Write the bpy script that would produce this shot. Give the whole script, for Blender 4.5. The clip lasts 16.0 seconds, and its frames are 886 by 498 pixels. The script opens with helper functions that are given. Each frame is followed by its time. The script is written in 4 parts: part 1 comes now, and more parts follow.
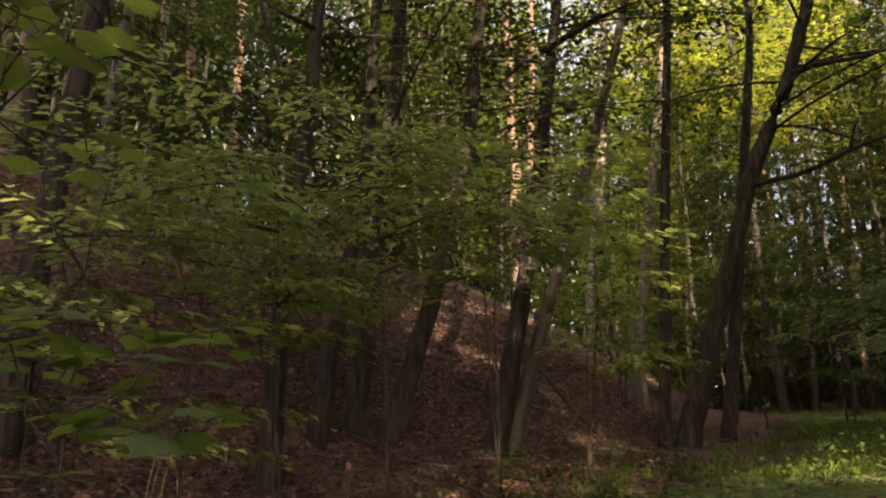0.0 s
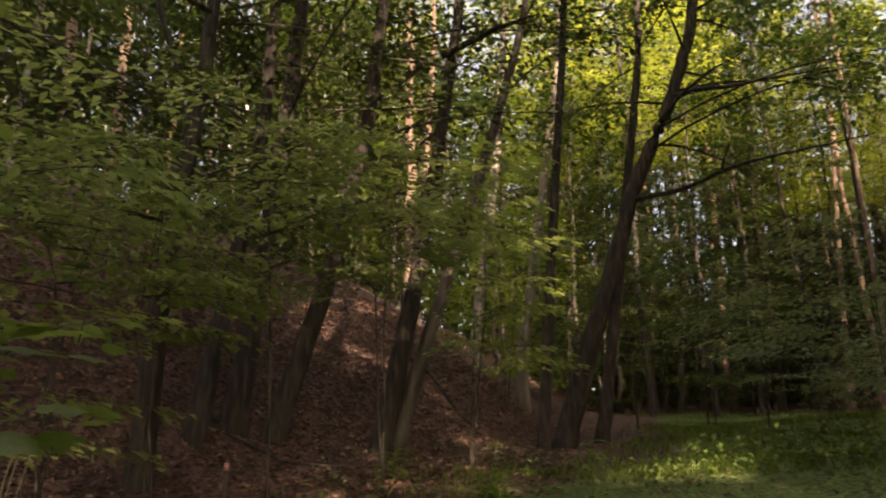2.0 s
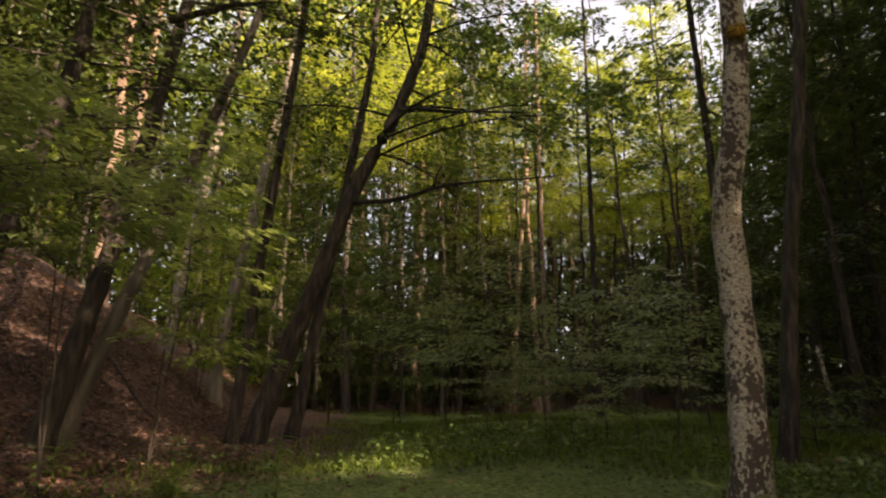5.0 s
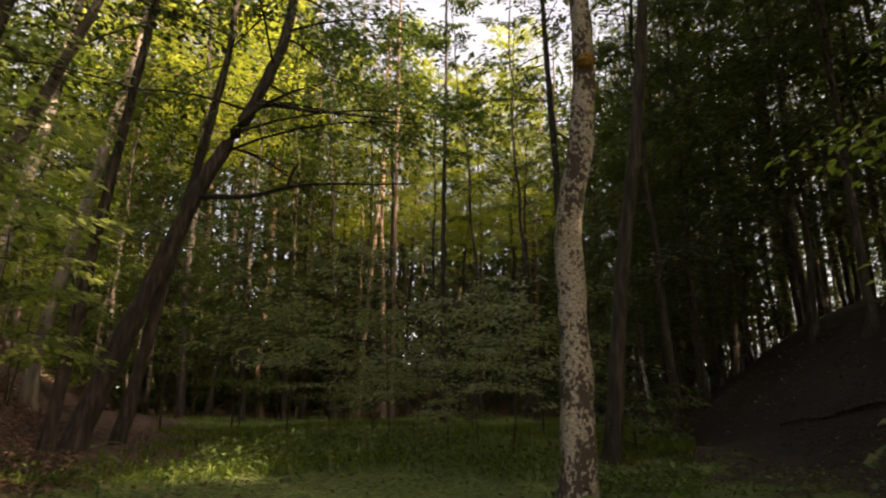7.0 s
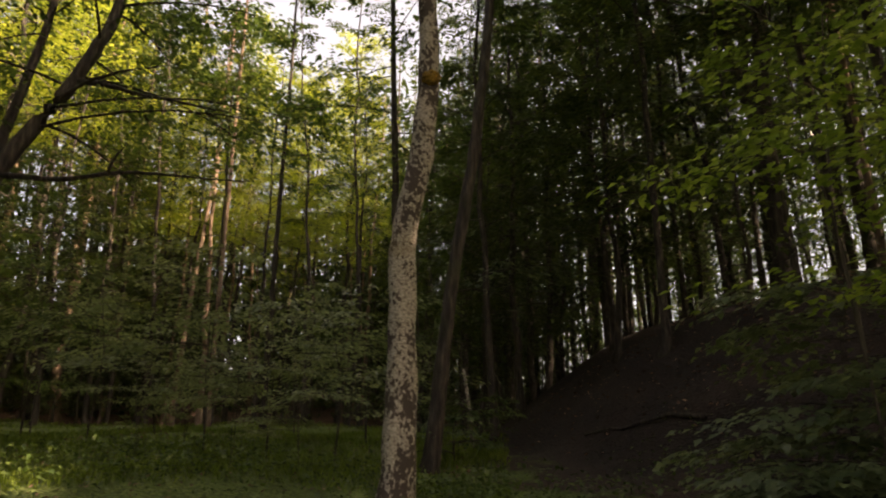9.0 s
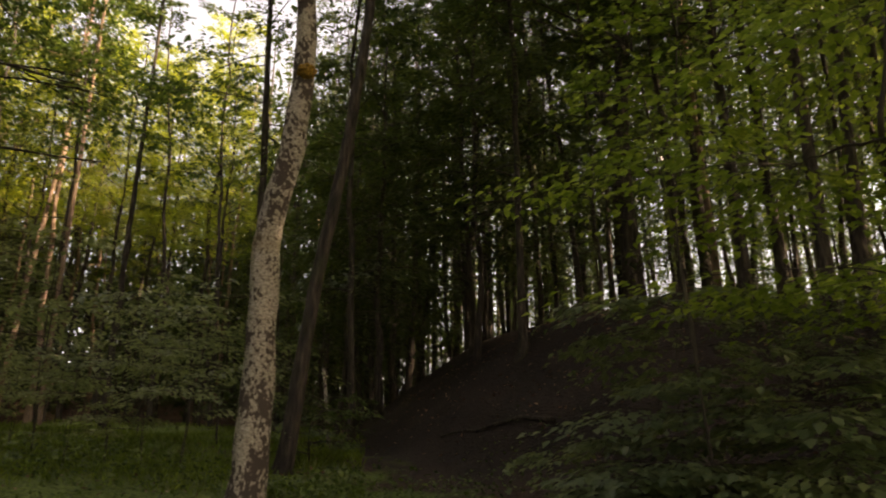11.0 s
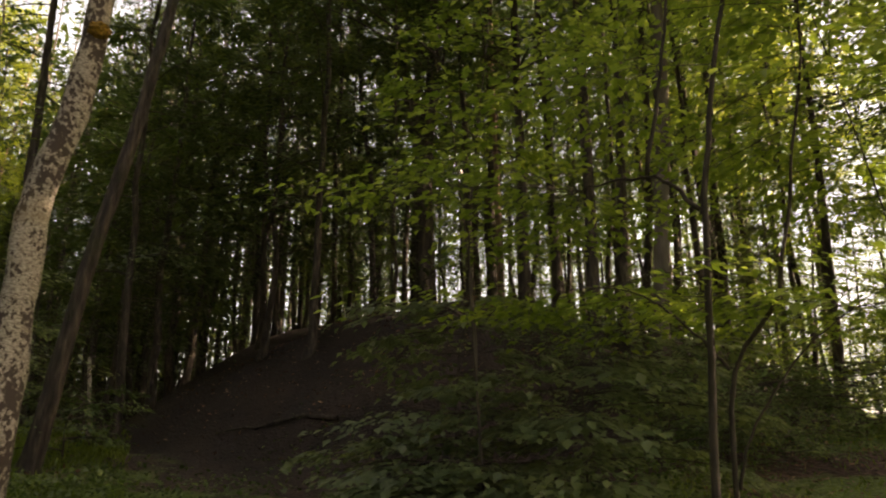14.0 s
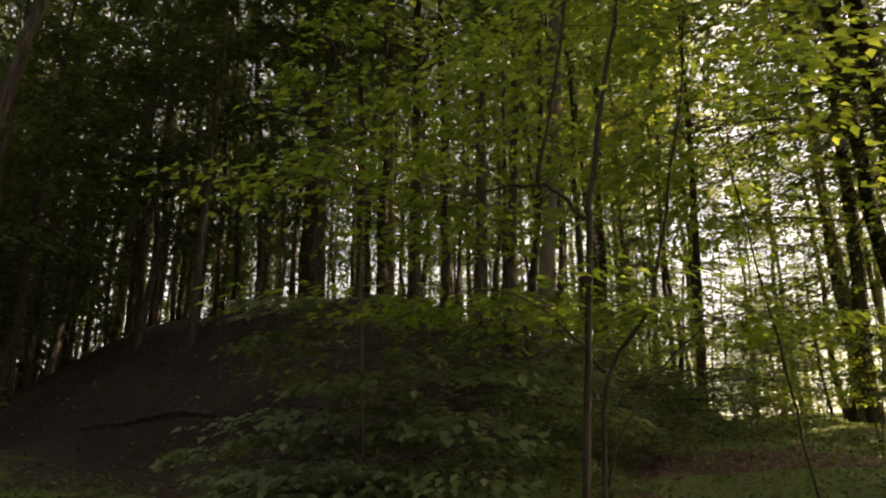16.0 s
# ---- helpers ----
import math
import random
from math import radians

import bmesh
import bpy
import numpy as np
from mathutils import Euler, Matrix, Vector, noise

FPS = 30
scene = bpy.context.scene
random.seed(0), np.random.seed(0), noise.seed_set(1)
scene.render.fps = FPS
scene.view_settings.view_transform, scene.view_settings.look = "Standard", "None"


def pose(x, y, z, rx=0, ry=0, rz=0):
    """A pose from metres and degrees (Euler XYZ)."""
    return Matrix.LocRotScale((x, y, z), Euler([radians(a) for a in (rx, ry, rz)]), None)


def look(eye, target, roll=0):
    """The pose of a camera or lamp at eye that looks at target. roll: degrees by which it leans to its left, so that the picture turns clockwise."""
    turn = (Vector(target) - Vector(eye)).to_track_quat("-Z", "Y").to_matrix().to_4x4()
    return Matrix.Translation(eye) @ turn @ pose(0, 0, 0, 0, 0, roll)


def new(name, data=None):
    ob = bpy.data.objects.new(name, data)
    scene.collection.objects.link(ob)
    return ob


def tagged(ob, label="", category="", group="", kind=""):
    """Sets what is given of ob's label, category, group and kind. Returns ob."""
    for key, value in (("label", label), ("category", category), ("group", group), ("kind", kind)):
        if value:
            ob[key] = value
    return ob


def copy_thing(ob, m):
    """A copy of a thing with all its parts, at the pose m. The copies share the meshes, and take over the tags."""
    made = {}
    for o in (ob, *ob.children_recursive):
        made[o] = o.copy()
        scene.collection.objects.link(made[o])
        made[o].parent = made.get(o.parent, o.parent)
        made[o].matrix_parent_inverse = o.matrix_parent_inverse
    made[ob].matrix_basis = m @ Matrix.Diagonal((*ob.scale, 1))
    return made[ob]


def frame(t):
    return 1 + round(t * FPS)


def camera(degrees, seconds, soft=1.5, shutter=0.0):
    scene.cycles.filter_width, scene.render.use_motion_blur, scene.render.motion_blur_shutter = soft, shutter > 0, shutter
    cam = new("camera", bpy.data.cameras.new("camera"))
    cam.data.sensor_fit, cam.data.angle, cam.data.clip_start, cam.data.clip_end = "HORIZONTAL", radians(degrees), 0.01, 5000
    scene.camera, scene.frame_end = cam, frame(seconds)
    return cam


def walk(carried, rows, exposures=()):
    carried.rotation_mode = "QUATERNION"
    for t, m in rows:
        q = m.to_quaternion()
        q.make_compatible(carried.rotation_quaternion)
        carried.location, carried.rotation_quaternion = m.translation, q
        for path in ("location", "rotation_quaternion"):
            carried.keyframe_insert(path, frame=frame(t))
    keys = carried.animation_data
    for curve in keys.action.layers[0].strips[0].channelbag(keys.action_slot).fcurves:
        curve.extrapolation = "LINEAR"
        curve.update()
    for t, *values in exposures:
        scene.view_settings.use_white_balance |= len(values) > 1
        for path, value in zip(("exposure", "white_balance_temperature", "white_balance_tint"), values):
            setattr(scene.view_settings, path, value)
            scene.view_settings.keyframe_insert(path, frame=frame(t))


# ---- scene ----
EYE = 1.35
cam = camera(64.0, 16.0, soft=2.05, shutter=0.4)
# seconds, turn, tilt, lean: the camera pans on the spot
PATH = [
    (0.0, 0.00, 16.20, -0.04),
    (0.5, -1.54, 16.13, -0.07),
    (1.0, -3.45, 16.14, -0.10),
    (1.5, -5.68, 16.15, 0.06),
    (2.0, -9.01, 16.19, -0.05),
    (2.5, -13.00, 16.16, -0.00),
    (3.0, -17.10, 16.19, -0.08),
    (3.5, -20.88, 16.19, -0.06),
    (4.0, -25.21, 16.19, 0.00),
    (6.5, -42.10, 16.03, 0.13),
    (7.0, -45.18, 16.35, -0.13),
    (7.5, -48.67, 16.50, 0.41),
    (8.0, -52.90, 16.71, 0.30),
    (8.5, -56.44, 16.88, -0.15),
    (9.0, -59.06, 16.96, -0.22),
    (11.5, -73.06, 16.96, -0.13),
    (12.0, -75.79, 16.94, 0.11),
    (12.5, -78.63, 16.88, 0.13),
    (13.0, -81.60, 16.86, 0.17),
    (13.5, -84.55, 16.85, -0.01),
    (14.0, -87.19, 16.82, -0.15),
    (14.5, -89.61, 16.80, -0.08),
    (15.0, -91.97, 16.76, 0.02),
    (15.5, -94.22, 16.70, -0.04),
    (16.0, -96.31, 16.67, 0.03),
]
EXPOSURES = [(0.0, 1.8, 7300, 25), (4.0, 1.76, 7500, 23), (8.5, 1.72, 7900, 23), (12.0, 2.02, 8400, 23), (14.0, 2.2, 8200, 22), (16.0, 2.02, 8200, 20)]
walk(cam, [(t, pose(0, 0, EYE, 90 + p, 0, yaw) @ pose(0, 0, 0, 0, 0, lean)) for t, yaw, p, lean in PATH], EXPOSURES)

# ---- light: a low sun behind the trees, and the open sky ----
SUN_AZ, SUN_EL = 178.0, 30.0
world = bpy.data.worlds.new("sky")
scene.world = world
world.use_nodes = True
wn = world.node_tree.nodes
sky = wn.new("ShaderNodeTexSky")
sky.sky_type, sky.sun_disc = "NISHITA", False
sky.sun_elevation, sky.sun_rotation = radians(SUN_EL), radians(SUN_AZ)
sky.air_density, sky.dust_density, sky.ozone_density = 1.0, 4.0, 0.8
wn["Background"].inputs["Strength"].default_value = 0.15
haze = wn.new("ShaderNodeMix")
haze.data_type = "RGBA"
haze.inputs["Factor"].default_value = 0.55
haze.inputs["B"].default_value = (2.6, 2.6, 2.5, 1)  # thin white cloud over the whole sky
world.node_tree.links.new(sky.outputs[0], haze.inputs["A"])
world.node_tree.links.new(haze.outputs["Result"], wn["Background"].inputs["Color"])
sun = new("sun", bpy.data.lights.new("sun", "SUN"))
sun.data.energy, sun.data.angle, sun.data.color = 5.0, radians(0.5), (1.0, 0.85, 0.65)
sun_way = Vector((math.sin(radians(SUN_AZ)) * math.cos(radians(SUN_EL)), math.cos(radians(SUN_AZ)) * math.cos(radians(SUN_EL)), math.sin(radians(SUN_EL))))
sun.matrix_world = look(sun_way * 60, (0, 0, 0))


# ---- materials ----
def material(name, rough=0.8):
    m = bpy.data.materials.new(name)
    m.use_nodes = True
    b = m.node_tree.nodes["Principled BSDF"]
    b.inputs["Roughness"].default_value = rough
    return m, m.node_tree.nodes, m.node_tree.links, b


def ramp(nodes, stops):
    r = nodes.new("ShaderNodeValToRGB")
    el = r.color_ramp.elements
    while len(el) < len(stops):
        el.new(0.5)
    for e, (at, colour) in zip(el, stops):
        e.position, e.color = at, (*colour, 1)
    return r


def noise_at(nodes, links, vector, scale, detail=4.0, stretch=None):
    n = nodes.new("ShaderNodeTexNoise")
    n.inputs["Scale"].default_value, n.inputs["Detail"].default_value = scale, detail
    if stretch:
        mp = nodes.new("ShaderNodeMapping")
        mp.inputs["Scale"].default_value = stretch
        links.new(vector, mp.inputs["Vector"])
        vector = mp.outputs[0]
    links.new(vector, n.inputs["Vector"])
    return n


def mixed(nodes, links, fac, a, b, mode="MIX"):
    m = nodes.new("ShaderNodeMix")
    m.data_type, m.blend_type = "RGBA", mode
    for socket, value in ((m.inputs["Factor"], fac), (m.inputs["A"], a), (m.inputs["B"], b)):
        if isinstance(value, (float, int)):
            socket.default_value = value
        elif isinstance(value, tuple):
            socket.default_value = (*value, 1)
        else:
            links.new(value, socket)
    return m.outputs["Result"]


def bark(name, stops, moss=0.25, moss_colour=(0.07, 0.09, 0.03), fine=14.0, deep=0.5):
    m, n, l, b = material(name, 0.9)
    co = n.new("ShaderNodeTexCoord").outputs["Object"]
    ridges = noise_at(n, l, co, fine, 6, (1, 1, 0.22))
    big = noise_at(n, l, co, 2.2, 3)
    col = ramp(n, stops)
    l.new(ridges.outputs["Fac"], col.inputs["Fac"])
    patch = ramp(n, [(0.55, (0, 0, 0)), (0.72, (1, 1, 1))])
    l.new(big.outputs["Fac"], patch.inputs["Fac"])
    amount = n.new("ShaderNodeMath")
    amount.operation = "MULTIPLY"
    amount.inputs[1].default_value = moss
    l.new(patch.outputs["Color"], amount.inputs[0])
    l.new(mixed(n, l, amount.outputs[0], col.outputs["Color"], moss_colour), b.inputs["Base Color"])
    bump = n.new("ShaderNodeBump")
    bump.inputs["Strength"].default_value, bump.inputs["Distance"].default_value = deep, 0.05
    l.new(ridges.outputs["Fac"], bump.inputs["Height"])
    l.new(bump.outputs[0], b.inputs["Normal"])
    return m


def foliage(name, dark, mid, light, through_leaf=0.35, rough=0.36):
    m, n, l, b = material(name, rough)
    b.inputs["Specular IOR Level"].default_value = 0.5
    isl = n.new("ShaderNodeNewGeometry").outputs["Random Per Island"]
    col = ramp(n, [(0.0, dark), (0.55, mid), (1.0, light)])
    l.new(isl, col.inputs["Fac"])
    co = n.new("ShaderNodeTexCoord").outputs["Object"]
    big = noise_at(n, l, co, 0.8, 2)
    tone = ramp(n, [(0.3, (0.7, 0.75, 0.7)), (0.7, (1.2, 1.15, 1.0))])
    l.new(big.outputs["Fac"], tone.inputs["Fac"])
    out = mixed(n, l, 1.0, col.outputs["Color"], tone.outputs["Color"], "MULTIPLY")
    l.new(out, b.inputs["Base Color"])
    tr = n.new("ShaderNodeBsdfTranslucent")
    glow = mixed(n, l, 1.0, out, (1.65, 1.6, 1.0), "MULTIPLY")
    l.new(glow, tr.inputs["Color"])
    mx = n.new("ShaderNodeMixShader")
    mx.inputs[0].default_value = through_leaf
    l.new(b.outputs[0], mx.inputs[1])
    l.new(tr.outputs[0], mx.inputs[2])
    l.new(mx.outputs[0], n["Material Output"].inputs["Surface"])
    return m


M_BARK = bark("grey_brown_bark", [(0.32, (0.014, 0.011, 0.009)), (0.52, (0.045, 0.036, 0.028)), (0.72, (0.105, 0.085, 0.065))], 0.5, (0.04, 0.05, 0.018), 16.0, 1.0)
M_BEECH = bark("smooth_grey_bark", [(0.3, (0.06, 0.052, 0.042)), (0.6, (0.125, 0.108, 0.085)), (0.8, (0.22, 0.19, 0.15))], 0.4, fine=9.0, deep=0.6)
M_PINE = bark("reddish_pine_bark", [(0.3, (0.10, 0.066, 0.045)), (0.55, (0.21, 0.145, 0.10)), (0.78, (0.35, 0.26, 0.18))], 0.1, fine=11.0, deep=0.7)
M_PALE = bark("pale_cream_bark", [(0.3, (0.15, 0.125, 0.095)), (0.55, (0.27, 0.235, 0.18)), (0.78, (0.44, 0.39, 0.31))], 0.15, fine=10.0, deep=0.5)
M_TWIG = bark("dark_twig_bark", [(0.3, (0.03, 0.025, 0.02)), (0.7, (0.08, 0.065, 0.05))], 0.2, fine=30.0, deep=0.2)
M_LEAF = foliage("green_leaves", (0.045, 0.085, 0.026), (0.085, 0.140, 0.044), (0.150, 0.200, 0.070))
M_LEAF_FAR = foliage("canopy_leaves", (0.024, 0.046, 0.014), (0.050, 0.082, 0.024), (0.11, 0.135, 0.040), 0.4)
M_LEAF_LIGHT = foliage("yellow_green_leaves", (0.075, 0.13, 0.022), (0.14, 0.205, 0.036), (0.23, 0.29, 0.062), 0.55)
# paler, yellower leaf copy: sunlight put into the crowns' colour
M_LEAF_SUN = foliage("sunlight_tinted_leaves", (0.18, 0.25, 0.045), (0.29, 0.35, 0.07), (0.42, 0.46, 0.12), 0.5)
M_LEAF_GREY = foliage("grey_green_leaves", (0.14, 0.175, 0.11), (0.21, 0.25, 0.16), (0.285, 0.33, 0.215), 0.55)
# hornbeam leaf colour paled to make up for skylight missing on the saplings
M_LEAF_HORN = foliage("skylit_hornbeam_leaves", (0.15, 0.195, 0.085), (0.24, 0.30, 0.13), (0.34, 0.40, 0.19), 0.58)
M_LEAF_DIM = foliage("dull_green_leaves", (0.09, 0.13, 0.07), (0.145, 0.19, 0.105), (0.21, 0.26, 0.15), 0.42)
# lighter leaf copy, its colour standing in for sun on the saplings
M_LEAF_LIT = foliage("sun_lightened_leaves", (0.11, 0.175, 0.035), (0.185, 0.26, 0.058), (0.30, 0.38, 0.10), 0.6)
# darkened leaf copy: shade over the bank trees put into the colour
M_LEAF_SHADED = foliage("shade_dark_leaves", (0.022, 0.040, 0.012), (0.040, 0.064, 0.020), (0.080, 0.100, 0.030), 0.4)
M_NEEDLE = foliage("pine_needles", (0.022, 0.04, 0.012), (0.04, 0.065, 0.018), (0.07, 0.095, 0.025), 0.2)
M_GRASS = foliage("grass_blades", (0.10, 0.16, 0.03), (0.165, 0.24, 0.045), (0.24, 0.32, 0.075), 0.45)
M_HERB = foliage("herb_leaves", (0.045, 0.085, 0.022), (0.08, 0.13, 0.032), (0.13, 0.185, 0.05), 0.3)
M_LITTER = foliage("dry_beech_leaves", (0.075, 0.040, 0.030), (0.20, 0.108, 0.082), (0.40, 0.265, 0.21), 0.12, 0.6)


def birch_bark():
    m, n, l, b = material("lichen_birch_bark", 0.85)
    co = n.new("ShaderNodeTexCoord").outputs["Object"]
    flake = noise_at(n, l, co, 36.0, 7, (1, 1, 0.7))
    spread = noise_at(n, l, co, 5.5, 4, (1, 1, 0.6))
    fine = noise_at(n, l, co, 70.0, 3, (0.7, 0.7, 1.5))
    rings = noise_at(n, l, co, 9.0, 2, (0.12, 0.12, 1.6))
    band = noise_at(n, l, co, 1.1, 2, (0.3, 0.3, 1.6))
    pale = ramp(n, [(0.32, (0.13, 0.11, 0.088)), (0.5, (0.33, 0.295, 0.24)), (0.68, (0.50, 0.46, 0.385))])
    l.new(fine.outputs["Fac"], pale.inputs["Fac"])
    both = n.new("ShaderNodeMath")
    both.operation = "ADD"
    l.new(flake.outputs["Fac"], both.inputs[0])
    l.new(spread.outputs["Fac"], both.inputs[1])
    dark = ramp(n, [(0.472, (1, 1, 1)), (0.505, (0, 0, 0))])
    half_sum = n.new("ShaderNodeMath")
    half_sum.operation, half_sum.inputs[1].default_value = "MULTIPLY", 0.5
    l.new(both.outputs[0], half_sum.inputs[0])
    l.new(half_sum.outputs[0], dark.inputs["Fac"])
    c = mixed(n, l, dark.outputs["Color"], pale.outputs["Color"], (0.06, 0.045, 0.037))
    ring = ramp(n, [(0.30, (0.42, 0.38, 0.33)), (0.38, (1, 1, 1))])
    l.new(rings.outputs["Fac"], ring.inputs["Fac"])
    c = mixed(n, l, 1.0, c, ring.outputs["Color"], "MULTIPLY")
    yl = ramp(n, [(0.58, (0, 0, 0)), (0.68, (1, 1, 1))])
    l.new(band.outputs["Fac"], yl.inputs["Fac"])
    half = n.new("ShaderNodeMath")
    half.operation, half.inputs[1].default_value = "MULTIPLY", 0.55
    l.new(yl.outputs["Color"], half.inputs[0])
    l.new(mixed(n, l, half.outputs[0], c, (0.17, 0.125, 0.05)), b.inputs["Base Color"])
    bump = n.new("ShaderNodeBump")
    bump.inputs["Strength"].default_value, bump.inputs["Distance"].default_value = 0.7, 0.012
    l.new(half_sum.outputs[0], bump.inputs["Height"])
    l.new(bump.outputs[0], b.inputs["Normal"])
    return m


M_BIRCH = birch_bark()


def ground_material():
    m, n, l, b = material("woodland_floor", 0.95)
    co = n.new("ShaderNodeTexCoord").outputs["Object"]
    leaf = n.new("ShaderNodeTexVoronoi")
    leaf.inputs["Scale"].default_value = 24.0
    l.new(co, leaf.inputs["Vector"])
    pick = n.new("ShaderNodeSeparateColor")
    l.new(leaf.outputs["Color"], pick.inputs[0])
    litter = ramp(n, [(0.0, (0.045, 0.024, 0.018)), (0.5, (0.13, 0.07, 0.052)), (1.0, (0.27, 0.165, 0.125))])
    l.new(pick.outputs[0], litter.inputs["Fac"])
    damp = noise_at(n, l, co, 0.7, 4)
    wet = ramp(n, [(0.35, (0.55, 0.55, 0.55)), (0.65, (1, 1, 1))])
    l.new(damp.outputs["Fac"], wet.inputs["Fac"])
    lit = mixed(n, l, 1.0, litter.outputs["Color"], wet.outputs["Color"], "MULTIPLY")
    turf = noise_at(n, l, co, 22.0, 5)
    green = ramp(n, [(0.3, (0.06, 0.085, 0.024)), (0.55, (0.135, 0.19, 0.045)), (0.75, (0.20, 0.26, 0.07))])
    l.new(turf.outputs["Fac"], green.inputs["Fac"])
    cover = n.new("ShaderNodeAttribute")
    cover.attribute_name = "cover"
    edge = n.new("ShaderNodeMath")
    edge.operation = "ADD"
    l.new(cover.outputs["Fac"], edge.inputs[0])
    patchy = noise_at(n, l, co, 1.6, 5)
    shift = n.new("ShaderNodeMath")
    shift.operation, shift.inputs[1].default_value = "SUBTRACT", 0.5
    l.new(patchy.outputs["Fac"], shift.inputs[0])
    l.new(shift.outputs[0], edge.inputs[1])
    soft = ramp(n, [(0.42, (0, 0, 0)), (0.58, (1, 1, 1))])
    l.new(edge.outputs[0], soft.inputs["Fac"])
    # mound soil painted near black, its deep shade put into the colour
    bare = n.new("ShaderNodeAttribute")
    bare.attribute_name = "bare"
    shaded_earth = ramp(n, [(0.35, (0.010, 0.0065, 0.005)), (0.7, (0.030, 0.018, 0.013))])
    l.new(patchy.outputs["Fac"], shaded_earth.inputs["Fac"])
    lit = mixed(n, l, bare.outputs["Fac"], lit, shaded_earth.outputs["Color"])
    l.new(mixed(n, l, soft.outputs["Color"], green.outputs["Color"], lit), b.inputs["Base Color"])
    bump = n.new("ShaderNodeBump")
    bump.inputs["Strength"].default_value, bump.inputs["Distance"].default_value = 0.8, 0.04
    l.new(leaf.outputs["Distance"], bump.inputs["Height"])
    l.new(bump.outputs[0], b.inputs["Normal"])
    return m


M_GROUND = ground_material()


# ---- the lie of the land ----
def polar(az, d):
    return np.array((math.sin(radians(az)) * d, math.cos(radians(az)) * d))


def inside_depth(pts, foot, closing):
    """How far points lie inside a hill's foot line (negative outside)."""
    poly = np.array([polar(*p) for p in foot + closing])
    line = np.array([polar(*p) for p in foot])
    best = np.full(len(pts), 1e9)
    for a, c in zip(line[:-1], line[1:]):
        s = np.clip(((pts - a) @ (c - a)) / ((c - a) @ (c - a)), 0, 1)
        best = np.minimum(best, np.hypot(*(pts - a - s[:, None] * (c - a)).T))
    inside = np.zeros(len(pts), bool)
    for a, c in zip(poly, np.roll(poly, -1, 0)):
        cross = (a[1] > pts[:, 1]) != (c[1] > pts[:, 1])
        with np.errstate(divide="ignore", invalid="ignore"):
            inside ^= cross & (pts[:, 0] < (c[0] - a[0]) * (pts[:, 1] - a[1]) / (c[1] - a[1]) + a[0])
    return np.where(inside, best, -best)


BANK = [(-75, 5.5), (-35, 5.6), (-12, 6.6), (3, 7.6), (13, 9.2), (17.5, 11), (18.5, 14), (20, 24), (22, 60), (24, 300)]
BANK_BACK = [(-20, 900), (-100, 900), (-100, 12)]
MOUND = [(62, 16), (65, 11), (73, 8.3), (88, 7.4), (102, 7.8), (110, 9.6), (115, 12), (118, 17), (114, 27), (98, 34), (78, 34), (66, 24), (62, 16)]


def land(pts):
    pts = np.atleast_2d(np.asarray(pts, float))
    d = np.hypot(pts[:, 0], pts[:, 1])
    az = np.degrees(np.arctan2(pts[:, 0], pts[:, 1]))
    z = np.where(d < 8, EYE - 0.16 * (8 - d), EYE + 0.07 * (np.minimum(d, 45) - 8))
    s = inside_depth(pts, BANK, BANK_BACK)
    s_out = s + 0.4
    s = np.maximum(s_out, 0)
    z = z + np.where(s < 5, 0.60 * s, 3.0 + np.where(s < 17, 0.36 * (s - 5), 4.3 + 0.12 * (np.minimum(s, 60) - 17))) * np.clip(s / 1.5, 0, 1)
    k = inside_depth(pts, MOUND, [])
    k_out = k + 0.3
    k = np.maximum(k_out, 0)
    z = z + (2.6 * (1 - np.exp(-k * k / 14 - k / 6))) * np.clip(k / 1.0, 0, 1)
    # low wooded rise at the far side of the clearing
    rise = np.clip((d - 27) / 20, 0, 1) * np.clip((az - 16) / 10, 0, 1) * np.clip((66 - az) / 10, 0, 1)
    z = z + 3.5 * rise * rise
    bumps = 0.05 * np.sin(pts[:, 0] * 1.7 + 0.6 * np.sin(pts[:, 1] * 1.3)) + 0.05 * np.sin(pts[:, 1] * 2.1 + pts[:, 0] * 0.7) + 0.10 * np.sin(pts[:, 0] * 0.43 + 1.1) * np.sin(pts[:, 1] * 0.51)
    return z + bumps * np.clip((d - 2) / 4, 0, 1), s_out, k_out


def height(x, y):
    return float(land([(x, y)])[0][0])


def plain_mesh(name, verts, faces, mat, smooth=True):
    me = bpy.data.meshes.new(name)
    me.from_pydata([tuple(v) for v in verts], [], [tuple(f) for f in faces])
    me.materials.append(mat)
    if smooth:
        me.polygons.foreach_set("use_smooth", [True] * len(me.polygons))
    me.update()
    return me


TRACK_D = 7.8


